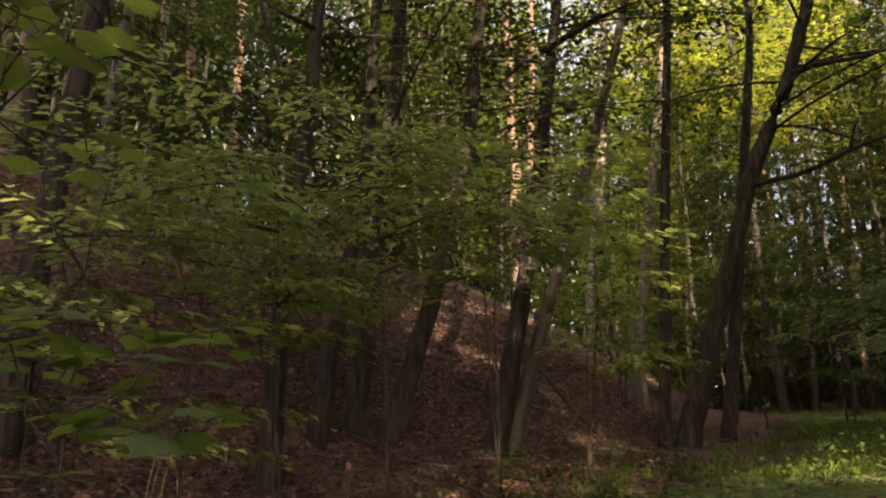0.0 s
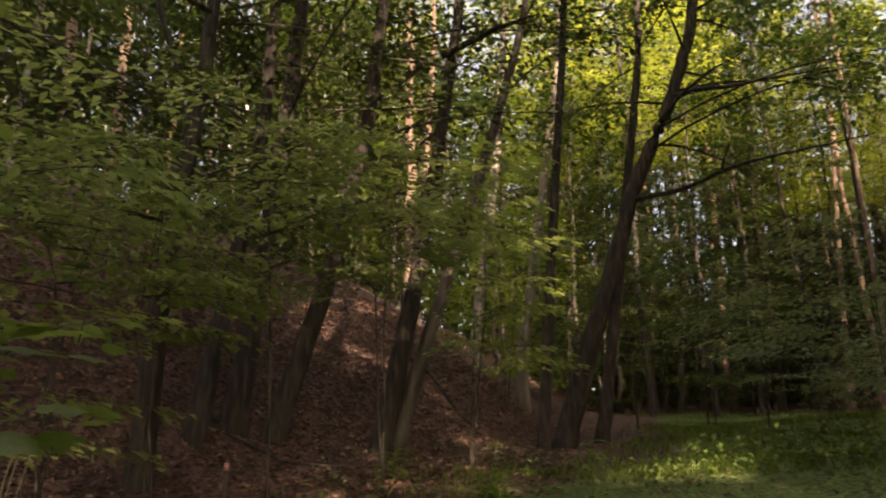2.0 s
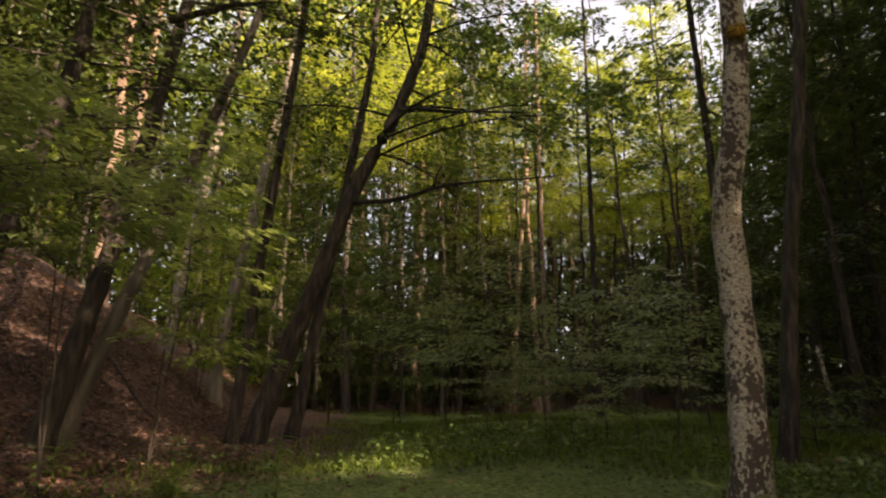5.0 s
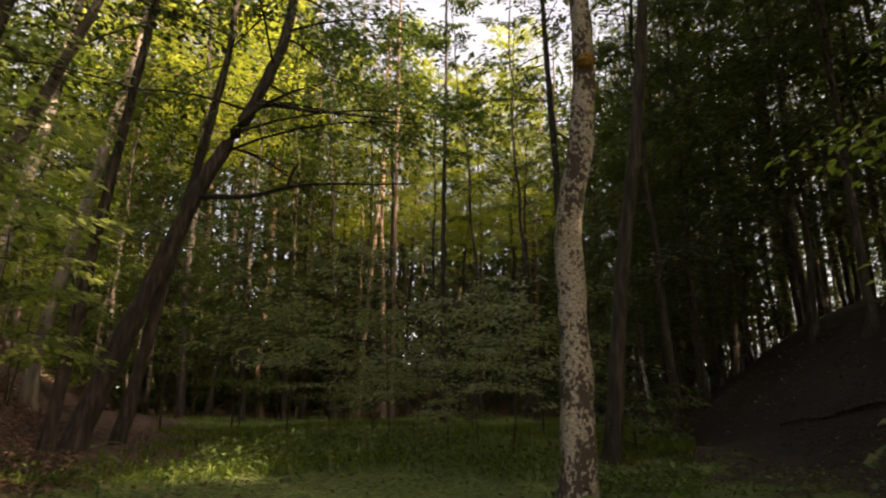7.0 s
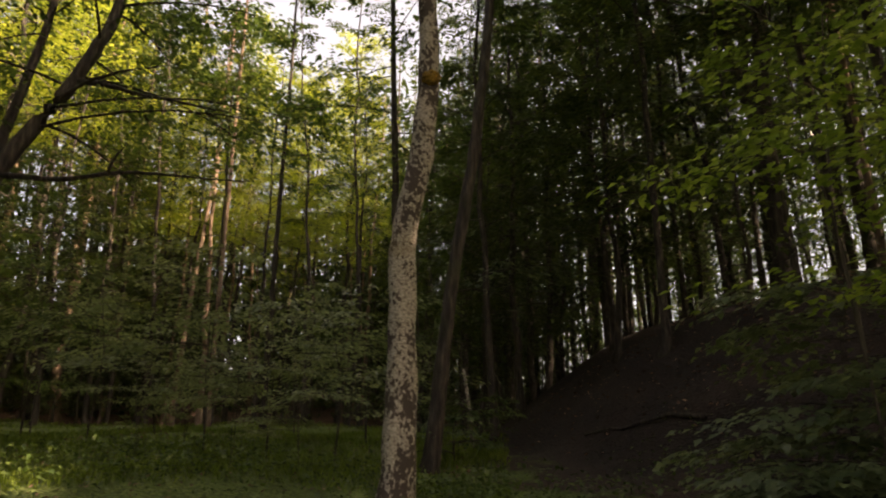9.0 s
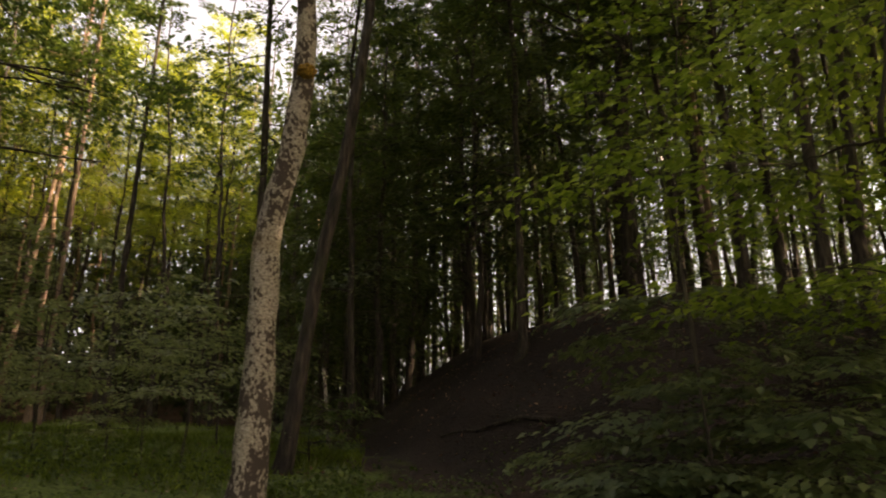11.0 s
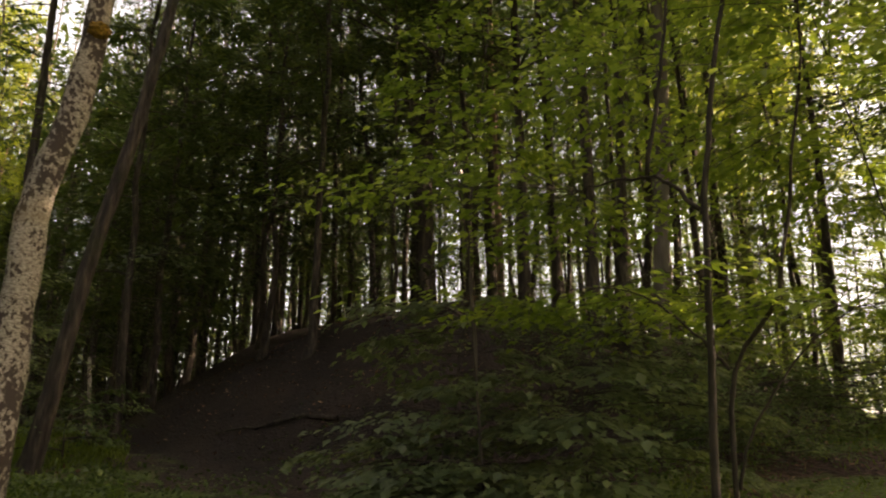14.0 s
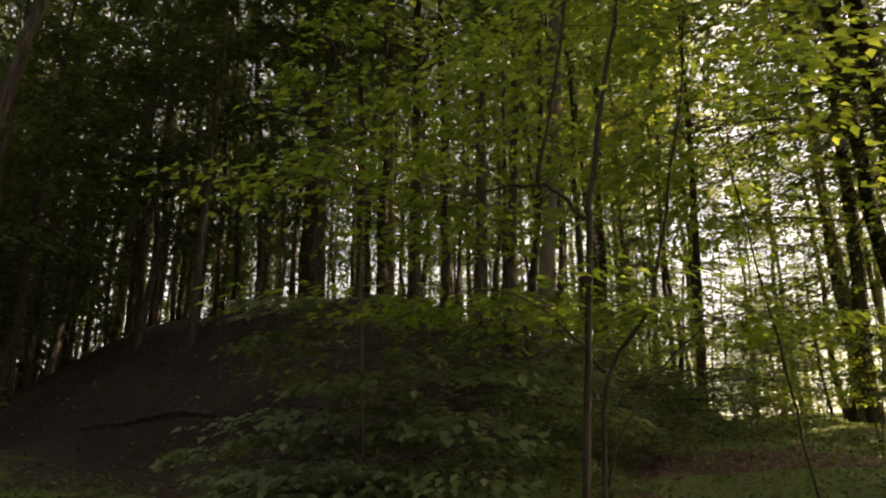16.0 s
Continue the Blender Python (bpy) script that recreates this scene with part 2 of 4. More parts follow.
def make_ground():
    rings = np.concatenate((np.linspace(0.4, 34, 130), np.geomspace(35, 2500, 26)))
    turns = np.radians(np.arange(0, 360, 1.5))
    n = len(turns)
    xy = np.array([(math.sin(a) * r, math.cos(a) * r) for r in rings for a in turns])
    z, s, k = land(xy)
    verts = [(0, 0, height(0, 0))] + [(x, y, h) for (x, y), h in zip(xy, z)]
    faces = [(0, 1 + (i + 1) % n, 1 + i) for i in range(n)]
    for j in range(len(rings) - 1):
        for i in range(n):
            a, c = 1 + j * n + i, 1 + j * n + (i + 1) % n
            faces.append((a, c, c + n, a + n))
    me = plain_mesh("ground", verts, faces, M_GROUND)
    d = np.hypot(xy[:, 0], xy[:, 1])
    cover = np.clip(np.maximum(1.0 + 0.3 * s, 0.75 + 0.25 * k), 0, 1)
    az = np.degrees(np.arctan2(xy[:, 0], xy[:, 1]))
    cover = np.maximum(cover, np.clip((d - 24) / 4, 0, 0.9) * (np.abs(az - 20) < 82))
    # the trodden track beside the mound
    track = np.clip(1.3 - np.abs(d - TRACK_D) / 0.55, 0, 1) * np.clip((az - 107) / 3, 0, 1) * (az < 160)
    cover = np.maximum(cover, 0.95 * track)
    at = me.attributes.new("cover", "FLOAT", "POINT")
    at.data.foreach_set("value", np.concatenate(([0.0], cover)))
    # mask of the dark-painted mound soil, spread past its foot for the shade
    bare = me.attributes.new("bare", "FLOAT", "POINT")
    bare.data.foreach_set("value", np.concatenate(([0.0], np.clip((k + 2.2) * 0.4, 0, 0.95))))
    return tagged(new("ground", me), "woodland ground with rust-brown leaf litter on the banks and grass in the hollow", "ground", kind="structure")


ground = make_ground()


# ---- building blocks for plants ----
def unit(v):
    return v / np.maximum(np.linalg.norm(v, axis=-1, keepdims=True), 1e-9)


def tube(points, radii, sides, rng=None, rough=0.0):
    """A tapered tube along points, as verts and faces."""
    p = np.asarray(points, float)
    n = len(p)
    tang = unit(np.gradient(p, axis=0))
    ref = np.where(np.abs(tang[:, 2:3]) > 0.9, (1.0, 0, 0), (0, 0, 1.0))
    u = unit(np.cross(tang, ref))
    w = np.cross(tang, u)
    a = np.arange(sides) * 2 * math.pi / sides
    rad = np.asarray(radii, float)[:, None] * np.ones(sides)
    if rng is not None and rough:
        lobes = 1 + rough * np.sin(a * 3 + rng.uniform(0, 6)) * 0.5
        rad = rad * lobes * (1 + rough * rng.normal(0, 0.35, (n, sides)))
    v = p[:, None, :] + rad[:, :, None] * (np.cos(a)[None, :, None] * u[:, None, :] + np.sin(a)[None, :, None] * w[:, None, :])
    f = []
    for j in range(n - 1):
        for i in range(sides):
            c = (i + 1) % sides
            f.append((j * sides + i, j * sides + c, (j + 1) * sides + c, (j + 1) * sides + i))
    f.append(tuple(range(sides - 1, -1, -1)))
    f.append(tuple((n - 1) * sides + i for i in range(sides)))
    return v.reshape(-1, 3), f


def joined(tubes):
    verts, faces, k = [], [], 0
    for v, f in tubes:
        verts.extend(v.tolist())
        faces.extend([tuple(i + k for i in q) for q in f])
        k += len(v)
    return verts, faces


def leaf_mesh(name, pos, way, up, size, mat, wide=0.32):
    """Folded leaves: two triangles each, meeting at the midrib."""
    pos, way = np.asarray(pos, float), unit(np.asarray(way, float))
    size = np.asarray(size, float)[:, None]
    side = unit(np.cross(way, up))
    up = np.cross(side, way)
    mid = pos + way * size * 0.42
    v = np.stack((pos, mid + side * size * wide + up * size * 0.08, pos + way * size - up * size * 0.12, mid - side * size * wide + up * size * 0.08), 1).reshape(-1, 3)
    n = len(pos)
    me = bpy.data.meshes.new(name)
    idx = (np.arange(n)[:, None] * 4 + np.array((0, 1, 2, 0, 2, 3))[None, :]).ravel()
    me.vertices.add(n * 4)
    me.vertices.foreach_set("co", v.astype(np.float32).ravel())
    me.loops.add(n * 6)
    me.loops.foreach_set("vertex_index", idx.astype(np.int32))
    me.polygons.add(n * 2)
    me.polygons.foreach_set("loop_start", (np.arange(n * 2) * 3).astype(np.int32))
    me.materials.append(mat)
    me.update(calc_edges=True)
    return me


def flake_mesh(name, pos, way, up, size, mat, wide=0.32):
    """Small leaves of one triangle each, for crowns that stand far off."""
    pos, way = np.asarray(pos, float), unit(np.asarray(way, float))
    size = np.asarray(size, float)[:, None]
    side = unit(np.cross(way, up))
    up = np.cross(side, way)
    w = wide * 0.85
    v = np.stack((pos + side * size * w, pos + way * size - up * size * 0.1, pos - side * size * w * 0.7 + way * size * 0.25), 1).reshape(-1, 3)
    n = len(pos)
    me = bpy.data.meshes.new(name)
    me.vertices.add(n * 3)
    me.vertices.foreach_set("co", v.astype(np.float32).ravel())
    me.loops.add(n * 3)
    me.loops.foreach_set("vertex_index", np.arange(n * 3, dtype=np.int32))
    me.polygons.add(n)
    me.polygons.foreach_set("loop_start", (np.arange(n) * 3).astype(np.int32))
    me.materials.append(mat)
    me.update(calc_edges=True)
    return me


def spray(rng, start, az, length, count, size, rise=0.1, droop=0.25, flat=0.06, spread=0.38, clumps=7, calm=0.15):
    """Leaves in flat, layered clumps along one branch, and the branch's line."""
    out = np.array((math.sin(az), math.cos(az), 0.0))
    side = np.array((math.cos(az), -math.sin(az), 0.0))
    start = np.asarray(start, float)

    def line(t):
        t = np.asarray(t)[..., None]
        return start + out * length * t + np.array((0, 0, 1.0)) * length * (rise * t - droop * t * t)

    c_t = np.clip(rng.uniform(0.22, 1.05, clumps), 0, 1.02)
    c_lat = rng.uniform(-1, 1, clumps) * length * spread * (1.15 - 0.75 * c_t)
    which = rng.integers(0, clumps, count)
    r = length * 0.15
    t = c_t[which] + rng.normal(0, 0.085, count)
    lat = c_lat[which] + rng.normal(0, r, count)
    pos = line(t) + side * lat[:, None] + np.array((0, 0, 1.0)) * (rng.normal(0, flat * length, count) - np.abs(lat) * 0.18)[:, None]
    way = out * rng.uniform(0.1, 1, count)[:, None] + side * (np.sign(lat) * rng.uniform(0.2, 1.0, count))[:, None] + rng.normal(0, 0.3, (count, 3)) * (1, 1, 2.2 * calm)
    slope = np.clip(2 * droop * t - rise, -0.4, 1.0)
    way[:, 2] -= 0.15 + slope * np.abs(way @ out) * 0.8
    up = np.array((0, 0, 1.0)) + out * slope[:, None] + rng.normal(0, calm, (count, 3))
    sizes = size * rng.uniform(0.6, 1.25, count)
    twigs = []
    for ct, cl in zip(c_t, c_lat):
        a = line(max(ct - 0.22, 0.02))
        c = line(ct) + side * cl
        c[2] -= abs(cl) * 0.18
        twigs.append((a, c))
    return (pos, way, up, sizes), line(np.linspace(0, 0.96, 6)), twigs


def part(name, me, parent, label=""):
    ob = new(name, me)
    ob.parent = parent
    return tagged(ob, label)


def foliage_parts(parent, sprays, mat, wood, r0=0.02, sides=4, crown="crown", wide=0.32, twig=0.3, keep=7, build=leaf_mesh):
    """Joins sprays into one crown of leaves and one set of boughs."""
    pos, way, up, size = [np.concatenate([s[0][i] for s in sprays]) for i in range(4)]
    part(crown, build(crown, pos, way, up, size, mat, wide), parent)
    tubes = []
    for _, line, twigs in sprays:
        tubes.append(tube(line, np.linspace(r0, r0 * 0.25, len(line)), sides))
        for a, c in twigs[:keep]:
            tubes.append(tube((a, (a + c) / 2 + (0, 0, 0.02), c), (r0 * twig, r0 * twig * 0.7, r0 * twig * 0.3), 3))
    tagged(part("branchwork", plain_mesh("branchwork", *joined(tubes), wood), parent), kind="stuff")


def limbs_and_leaves(parent, sprays, mat, wood, r0, crown="crown", wide=0.32, sides=6):
    """One crown of leaves, and every limb with its twigs a part of its own."""
    pos, way, up, size = [np.concatenate([s[0][i] for s in sprays]) for i in range(4)]
    part(crown, leaf_mesh(crown, pos, way, up, size, mat, wide), parent)
    for _, line, twigs in sprays:
        tubes = [tube(line, np.linspace(r0, r0 * 0.25, len(line)), sides)]
        for a, c in twigs:
            tubes.append(tube((a, (a + c) / 2 + (0, 0, 0.02), c), (r0 * 0.3, r0 * 0.2, r0 * 0.1), 3))
        part("limb", plain_mesh("limb", *joined(tubes), wood), parent)


def trunk_line(x, y, z0, pts, top, lean_on=0.3):
    """Points from the ground through the bends and on to the top."""
    p = [np.array((x, y, z0 - 0.3)), np.array((x, y, z0))] + [np.array((x + dx, y + dy, h)) for h, dx, dy in pts]
    if p[2][2] < z0 + 0.3:
        p[2][2] = z0 + 0.3
    last = p[-1]
    step = (p[-1] - p[-2]) / max(p[-1][2] - p[-2][2], 0.1)
    if top > last[2] + 0.5:
        for q in (0.5, 1.0):
            h = (top - last[2]) * q
            p.append(last + np.array((step[0] * lean_on * h, step[1] * lean_on * h, h)))
    p = np.array(p)
    zs = np.concatenate(([p[0, 2], p[1, 2], p[1, 2] + 0.15], np.arange(p[1, 2] + 0.35, p[-1, 2], 0.2), [p[-1, 2]]))
    q = np.stack((np.interp(zs, p[:, 2], p[:, 0]), np.interp(zs, p[:, 2], p[:, 1]), zs), 1)
    for _ in range(2 if len(pts) > 8 else 5):
        q[2:-1, :2] = (q[1:-2, :2] + 2 * q[2:-1, :2] + q[3:, :2]) / 4
    return q


def tree(name, x, y, r, foot, bends, top, mat, label, seed, boughs=10, low=None, leaves=140, leaf=0.10, reach=2.4, leaf_mat=None, parent=None, group="", face=None, forks=()):
    """A tree of its own bends: trunk, limbs and crown. bends: rise above foot, and shift. face: side on which the low boughs grow."""
    rng = np.random.default_rng(seed)
    z0 = height(x, y)
    root = new(name)
    root.location = (x, y, z0)
    tagged(root, label, "tree", group)
    origin = np.array((x, y, z0))
    known = [(foot, 0, 0)] if foot > z0 + 0.35 else []
    q = trunk_line(x, y, z0, known + [(foot + h, dx, dy) for h, dx, dy in bends], top)
    h = q[:, 2] - z0
    r *= 1.0 if name == "birch_tree" else 0.85
    rad = r * np.clip(1 - 0.72 * h / (top - z0), 0.12, 1.1) * (1 + 0.32 * np.exp(-np.maximum(h, 0) / 0.35))
    q = q + rng.normal(0, r * 0.05, q.shape) * (1, 1, 0)
    part("trunk", plain_mesh("trunk", *tube(q - origin, rad, 16, rng, 0.13), mat), root)
    for line, fr in forks:
        f = np.array(line) - origin
        zs = np.linspace(0, 1, 14)
        t = np.linspace(0, 1, len(f))
        f = np.stack([np.interp(zs, t, f[:, i]) for i in range(3)], 1) + rng.normal(0, fr * 0.15, (14, 3))
        part("limb", plain_mesh("limb", *tube(f, np.linspace(fr, fr * 0.14, 14), 8, rng, 0.08), mat), root)
    if boughs:
        low = low if low is not None else z0 + 4
        sprays = []
        for i in range(boughs):
            hz = low + (top - 0.6 - low) * ((i + rng.uniform(0, 0.9)) / boughs) ** 1.5
            at = np.array((np.interp(hz, q[:, 2], q[:, 0]), np.interp(hz, q[:, 2], q[:, 1]), hz)) - origin
            az = rng.uniform(0, 2 * math.pi) if face is None else radians(face) + rng.normal(0, 1.1)
            u = (hz - low) / max(top - low, 1)
            length = reach * (1.1 - 0.65 * u) * rng.uniform(0.75, 1.2)
            # boughs above the view get longer, with oversized leaves added to block light
            high = hz > EYE + 1.0 * math.hypot(x, y)
            sprays.append(spray(rng, at, az, length * (1.3 if high else 1), leaves, leaf * (3.0 if high else 1), 0.25 + 0.4 * u, 0.3))
        limbs_and_leaves(root, sprays, leaf_mat or M_LEAF, mat, max(0.012, r * 0.16))
    return root


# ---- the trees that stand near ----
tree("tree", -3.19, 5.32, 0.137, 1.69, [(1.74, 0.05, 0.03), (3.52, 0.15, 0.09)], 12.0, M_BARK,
     "dark grey tree trunk leaning slightly on the leafy bank", 1, boughs=10, low=4.6, leaf_mat=M_LEAF_SHADED, leaves=190, leaf=0.1, face=0)
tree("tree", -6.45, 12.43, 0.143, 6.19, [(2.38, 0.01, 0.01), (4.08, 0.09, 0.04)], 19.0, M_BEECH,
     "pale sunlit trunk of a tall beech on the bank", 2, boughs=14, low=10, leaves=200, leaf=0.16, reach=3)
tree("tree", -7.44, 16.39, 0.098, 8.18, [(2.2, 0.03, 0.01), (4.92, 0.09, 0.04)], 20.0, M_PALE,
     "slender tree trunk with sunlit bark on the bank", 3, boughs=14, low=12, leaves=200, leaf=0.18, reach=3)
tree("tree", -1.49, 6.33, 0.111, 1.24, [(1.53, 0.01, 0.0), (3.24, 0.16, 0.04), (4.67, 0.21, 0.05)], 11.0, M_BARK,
     "dark upright trunk at the foot of the bank", 4, boughs=15, low=3.9, leaf_mat=M_LEAF_SHADED, leaves=190, leaf=0.09, face=0, forks=[([(-1.30, 6.37, 5.57), (-1.46, 5.82, 5.33), (-1.58, 5.37, 5.19)], 0.035), ([(-1.75, 5.74, 5.58), (-1.57, 5.69, 5.00), (-1.40, 5.63, 4.50), (-1.34, 5.64, 4.43)], 0.030)])
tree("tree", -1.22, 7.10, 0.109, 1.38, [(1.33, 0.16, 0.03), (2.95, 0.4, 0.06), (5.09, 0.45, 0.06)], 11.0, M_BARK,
     "dark leaning trunk at the foot of the bank", 5, boughs=15, low=3.9, leaf_mat=M_LEAF_SHADED, leaves=190, leaf=0.09, face=0)
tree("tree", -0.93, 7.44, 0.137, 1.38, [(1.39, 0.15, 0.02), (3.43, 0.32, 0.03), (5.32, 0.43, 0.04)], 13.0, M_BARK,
     "thick dark trunk at the foot of the bank", 6, boughs=14, low=4.0, leaf_mat=M_LEAF_SHADED, leaves=190, leaf=0.09, face=0, reach=2.8)
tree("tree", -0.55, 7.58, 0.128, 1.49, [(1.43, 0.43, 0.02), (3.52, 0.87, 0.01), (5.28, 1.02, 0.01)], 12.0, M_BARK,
     "dark trunk leaning over the leaf-covered slope", 7, boughs=12, low=4.2, leaf_mat=M_LEAF_SHADED, leaves=190, leaf=0.09, face=0)
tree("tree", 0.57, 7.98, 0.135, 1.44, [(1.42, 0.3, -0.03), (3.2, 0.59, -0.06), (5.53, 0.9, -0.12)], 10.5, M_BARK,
     "grey-brown hornbeam stem leaning on the leafy bank", 8, boughs=11, low=4.6, leaf_mat=M_LEAF_SHADED, leaves=190, leaf=0.09, face=0, forks=[([(1.26, 7.90, 6.25), (1.53, 7.44, 6.18), (1.79, 7.08, 6.18), (2.02, 6.70, 6.07), (2.13, 6.56, 6.03)], 0.050), ([(0.95, 7.74, 5.96), (0.65, 7.57, 5.59), (0.24, 7.40, 5.13), (-0.34, 7.19, 4.99)], 0.035)])
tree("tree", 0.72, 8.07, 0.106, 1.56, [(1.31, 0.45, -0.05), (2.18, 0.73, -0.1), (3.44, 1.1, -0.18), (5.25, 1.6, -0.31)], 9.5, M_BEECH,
     "pale mottled stem leaning strongly beside its twin", 9, boughs=7, low=5.6, leaf_mat=M_LEAF_SHADED, leaves=190, leaf=0.09, reach=2.0)
tree("tree", 2.01, 16.88, 0.110, 5.12, [(2.48, 0.18, -0.02), (6.5, 0.39, -0.05)], 20.0, M_PINE,
     "reddish pine trunk up on the bank", 10, boughs=12, low=12, leaves=200, leaf=0.18, reach=3)
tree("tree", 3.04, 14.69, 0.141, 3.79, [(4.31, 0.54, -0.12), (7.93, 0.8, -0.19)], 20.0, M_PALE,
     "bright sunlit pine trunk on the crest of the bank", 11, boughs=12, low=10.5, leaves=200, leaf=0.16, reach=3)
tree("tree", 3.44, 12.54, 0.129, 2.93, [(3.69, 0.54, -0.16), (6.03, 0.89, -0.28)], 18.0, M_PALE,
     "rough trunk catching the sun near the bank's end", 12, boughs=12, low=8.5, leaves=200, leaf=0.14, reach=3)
tree("tree", 2.88, 9.58, 0.096, 1.71, [(2.74, 0.24, -0.08), (6.35, 0.57, -0.19)], 16.0, M_BARK,
     "straight brown trunk at the toe of the bank", 13, boughs=4, low=12, leaves=200, leaf=0.11, reach=2.0)
tree("tree", 3.29, 9.97, 0.177, 1.57, [(1.64, 0.54, -0.19), (2.91, 0.94, -0.36), (3.73, 1.18, -0.47), (5.03, 1.74, -0.75), (6.21, 2.11, -0.97)], 12.0, M_BARK,
     "big old tree leaning out over the grassy hollow", 14, boughs=16, low=5.6, leaves=260, leaf=0.1, reach=2.8, face=60, forks=[([(4.38, 9.32, 4.99), (4.48, 8.49, 4.79), (4.52, 7.78, 4.66), (4.58, 7.28, 4.64), (4.71, 6.71, 4.55), (4.89, 6.08, 4.42), (5.03, 5.43, 4.28)], 0.042), ([(4.81, 8.65, 6.38), (4.93, 8.00, 6.15), (5.02, 7.47, 5.91), (5.11, 6.92, 5.71), (5.33, 6.23, 5.47)], 0.045), ([(4.63, 8.86, 6.05), (4.76, 8.34, 6.27), (4.92, 7.78, 6.33), (5.11, 7.16, 6.31)], 0.035), ([(4.55, 7.29, 4.64), (4.59, 7.21, 4.86), (4.64, 7.12, 4.99)], 0.022)])
tree("tree", 3.99, 10.25, 0.111, 1.58, [(1.7, 0.26, -0.1), (3.23, 0.47, -0.2), (4.85, 0.71, -0.31), (6.19, 0.89, -0.39)], 13.0, M_BARK,
     "dark slim trunk beside the big leaning tree", 15, face=40, boughs=9, low=7.5, leaves=260, leaf=0.11, reach=2.6)
tree("tree", 14.95, 18.78, 0.103, 3.50, [(3.66, 0.2, -0.16), (7.23, 0.44, -0.36), (12.55, 0.6, -0.49)], 22.0, M_PINE,
     "thin reddish pine at the far side of the meadow", 16, boughs=12, low=14, leaves=160, leaf=0.2, reach=2.5)
tree("tree", 12.05, 12.00, 0.089, 4.63, [(3.38, 0.03, -0.03), (6.3, 0.08, -0.08), (8.94, 0.09, -0.09)], 16.0, M_BARK,
     "slender crooked dark tree behind the shrubs", 17, boughs=12, low=8, leaves=120, leaf=0.14, reach=1.6)
tree("birch_tree", 4.27, 2.97, 0.119, 1.01, [(0.24, 0.007, -0.013), (0.66, 0.02, -0.032), (1.0, 0.026, -0.040), (1.35, 0.024, -0.037), (1.7, 0.014, -0.024), (1.92, 0.014, -0.024), (2.17, 0.044, -0.067), (2.43, 0.065, -0.098), (2.68, 0.098, -0.147), (2.97, 0.117, -0.178), (3.26, 0.127, -0.193), (3.62, 0.129, -0.198), (4.06, 0.127, -0.194)], 10.0, M_BIRCH,
     "crooked birch with flaking white bark and orange lichen", 18, boughs=8, low=6.6, leaves=220, leaf=0.07, reach=1.6)
tree("tree", 6.78, 4.24, 0.102, 1.57, [(1.79, 0.13, -0.21), (3.14, 0.25, -0.43), (5.23, 0.37, -0.67)], 16.0, M_BARK,
     "thin grey-brown trunk leaning beside the birch", 19, face=105, boughs=20, low=11.5, leaves=260, leaf=0.12, reach=3.0)
tree("tree", 10.65, 7.46, 0.103, 3.40, [(3.32, 0.0, -0.0), (6.08, -0.06, 0.08)], 17.0, M_BARK,
     "dark straight trunk behind the birch", 20, boughs=12, low=7.5, leaves=200, leaf=0.14, reach=2.8)
tree("tree", 14.46, 16.58, 0.097, 4.88, [(5.68, 0.02, -0.02), (9.51, 0.04, -0.03)], 21.0, M_PINE,
     "slim pine trunk at the far side of the meadow", 22, boughs=10, low=13, leaves=160, leaf=0.2, reach=2.5)
tree("tree", 12.96, 0.96, 0.228, 4.05, [(2.98, -0.01, 0.08), (5.26, 0.01, -0.15), (6.62, 0.01, -0.18)], 18.0, M_BARK,
     "thick dark forked tree on top of the mound", 23, boughs=14, low=9, leaves=200, leaf=0.12, reach=3, forks=[([(12.96, 1.03, 6.91), (12.93, 1.37, 8.86), (12.89, 1.67, 10.54)], 0.15)])
tree("tree", 14.00, 0.12, 0.102, 4.58, [(3.35, -0.0, 0.06), (5.98, -0.0, 0.18)], 17.0, M_BARK,
     "slim dark trunk on the mound", 25, boughs=10, low=9.5, leaves=160, leaf=0.14, reach=2.5)
tree("tree", 15.99, -0.56, 0.091, 5.05, [(3.1, 0.0, 0.04), (5.24, 0.0, 0.08)], 19.0, M_PINE,
     "thin trunk with a sunlit streak on the mound", 26, boughs=10, low=11, leaves=160, leaf=0.15, reach=2.5)
tree("tree", 12.97, -0.89, 0.127, 4.31, [(2.58, -0.0, -0.02), (5.12, 0.0, 0.0)], 18.0, M_BARK,
     "dark trunk on the crest of the mound", 27, boughs=10, low=9, leaves=160, leaf=0.14, reach=2.5)
tree("tree", 10.85, -1.78, 0.123, 3.00, [(2.03, -0.01, -0.05), (4.08, -0.01, -0.06)], 18.0, M_BARK,
     "dark trunk on the mound's slope", 28, boughs=16, low=11.6, leaves=240, leaf=0.12, reach=4.6)
tree("tree", 11.76, -2.41, 0.114, 2.96, [(2.4, -0.03, -0.12), (4.61, -0.05, -0.24)], 18.0, M_BARK,
     "dark slender trunk on the mound's slope", 29, boughs=16, low=11.6, leaves=240, leaf=0.12, reach=4.6)
tree("tree", 9.70, -2.44, 0.141, 2.53, [(1.96, -0.05, -0.18), (3.96, -0.1, -0.37)], 18.0, M_BEECH,
     "grey beech trunk low on the mound's slope", 30, boughs=18, low=10.6, leaves=240, leaf=0.12, reach=3.8)
tree("tree", 13.47, -6.60, 0.110, 2.37, [(2.48, -0.06, -0.12), (4.96, -0.12, -0.24)], 14.0, M_BARK,
     "thin dark trunk beside the grassy track", 31, boughs=12, low=6, leaves=280, leaf=0.12, reach=2.5, leaf_mat=M_LEAF_LIGHT)
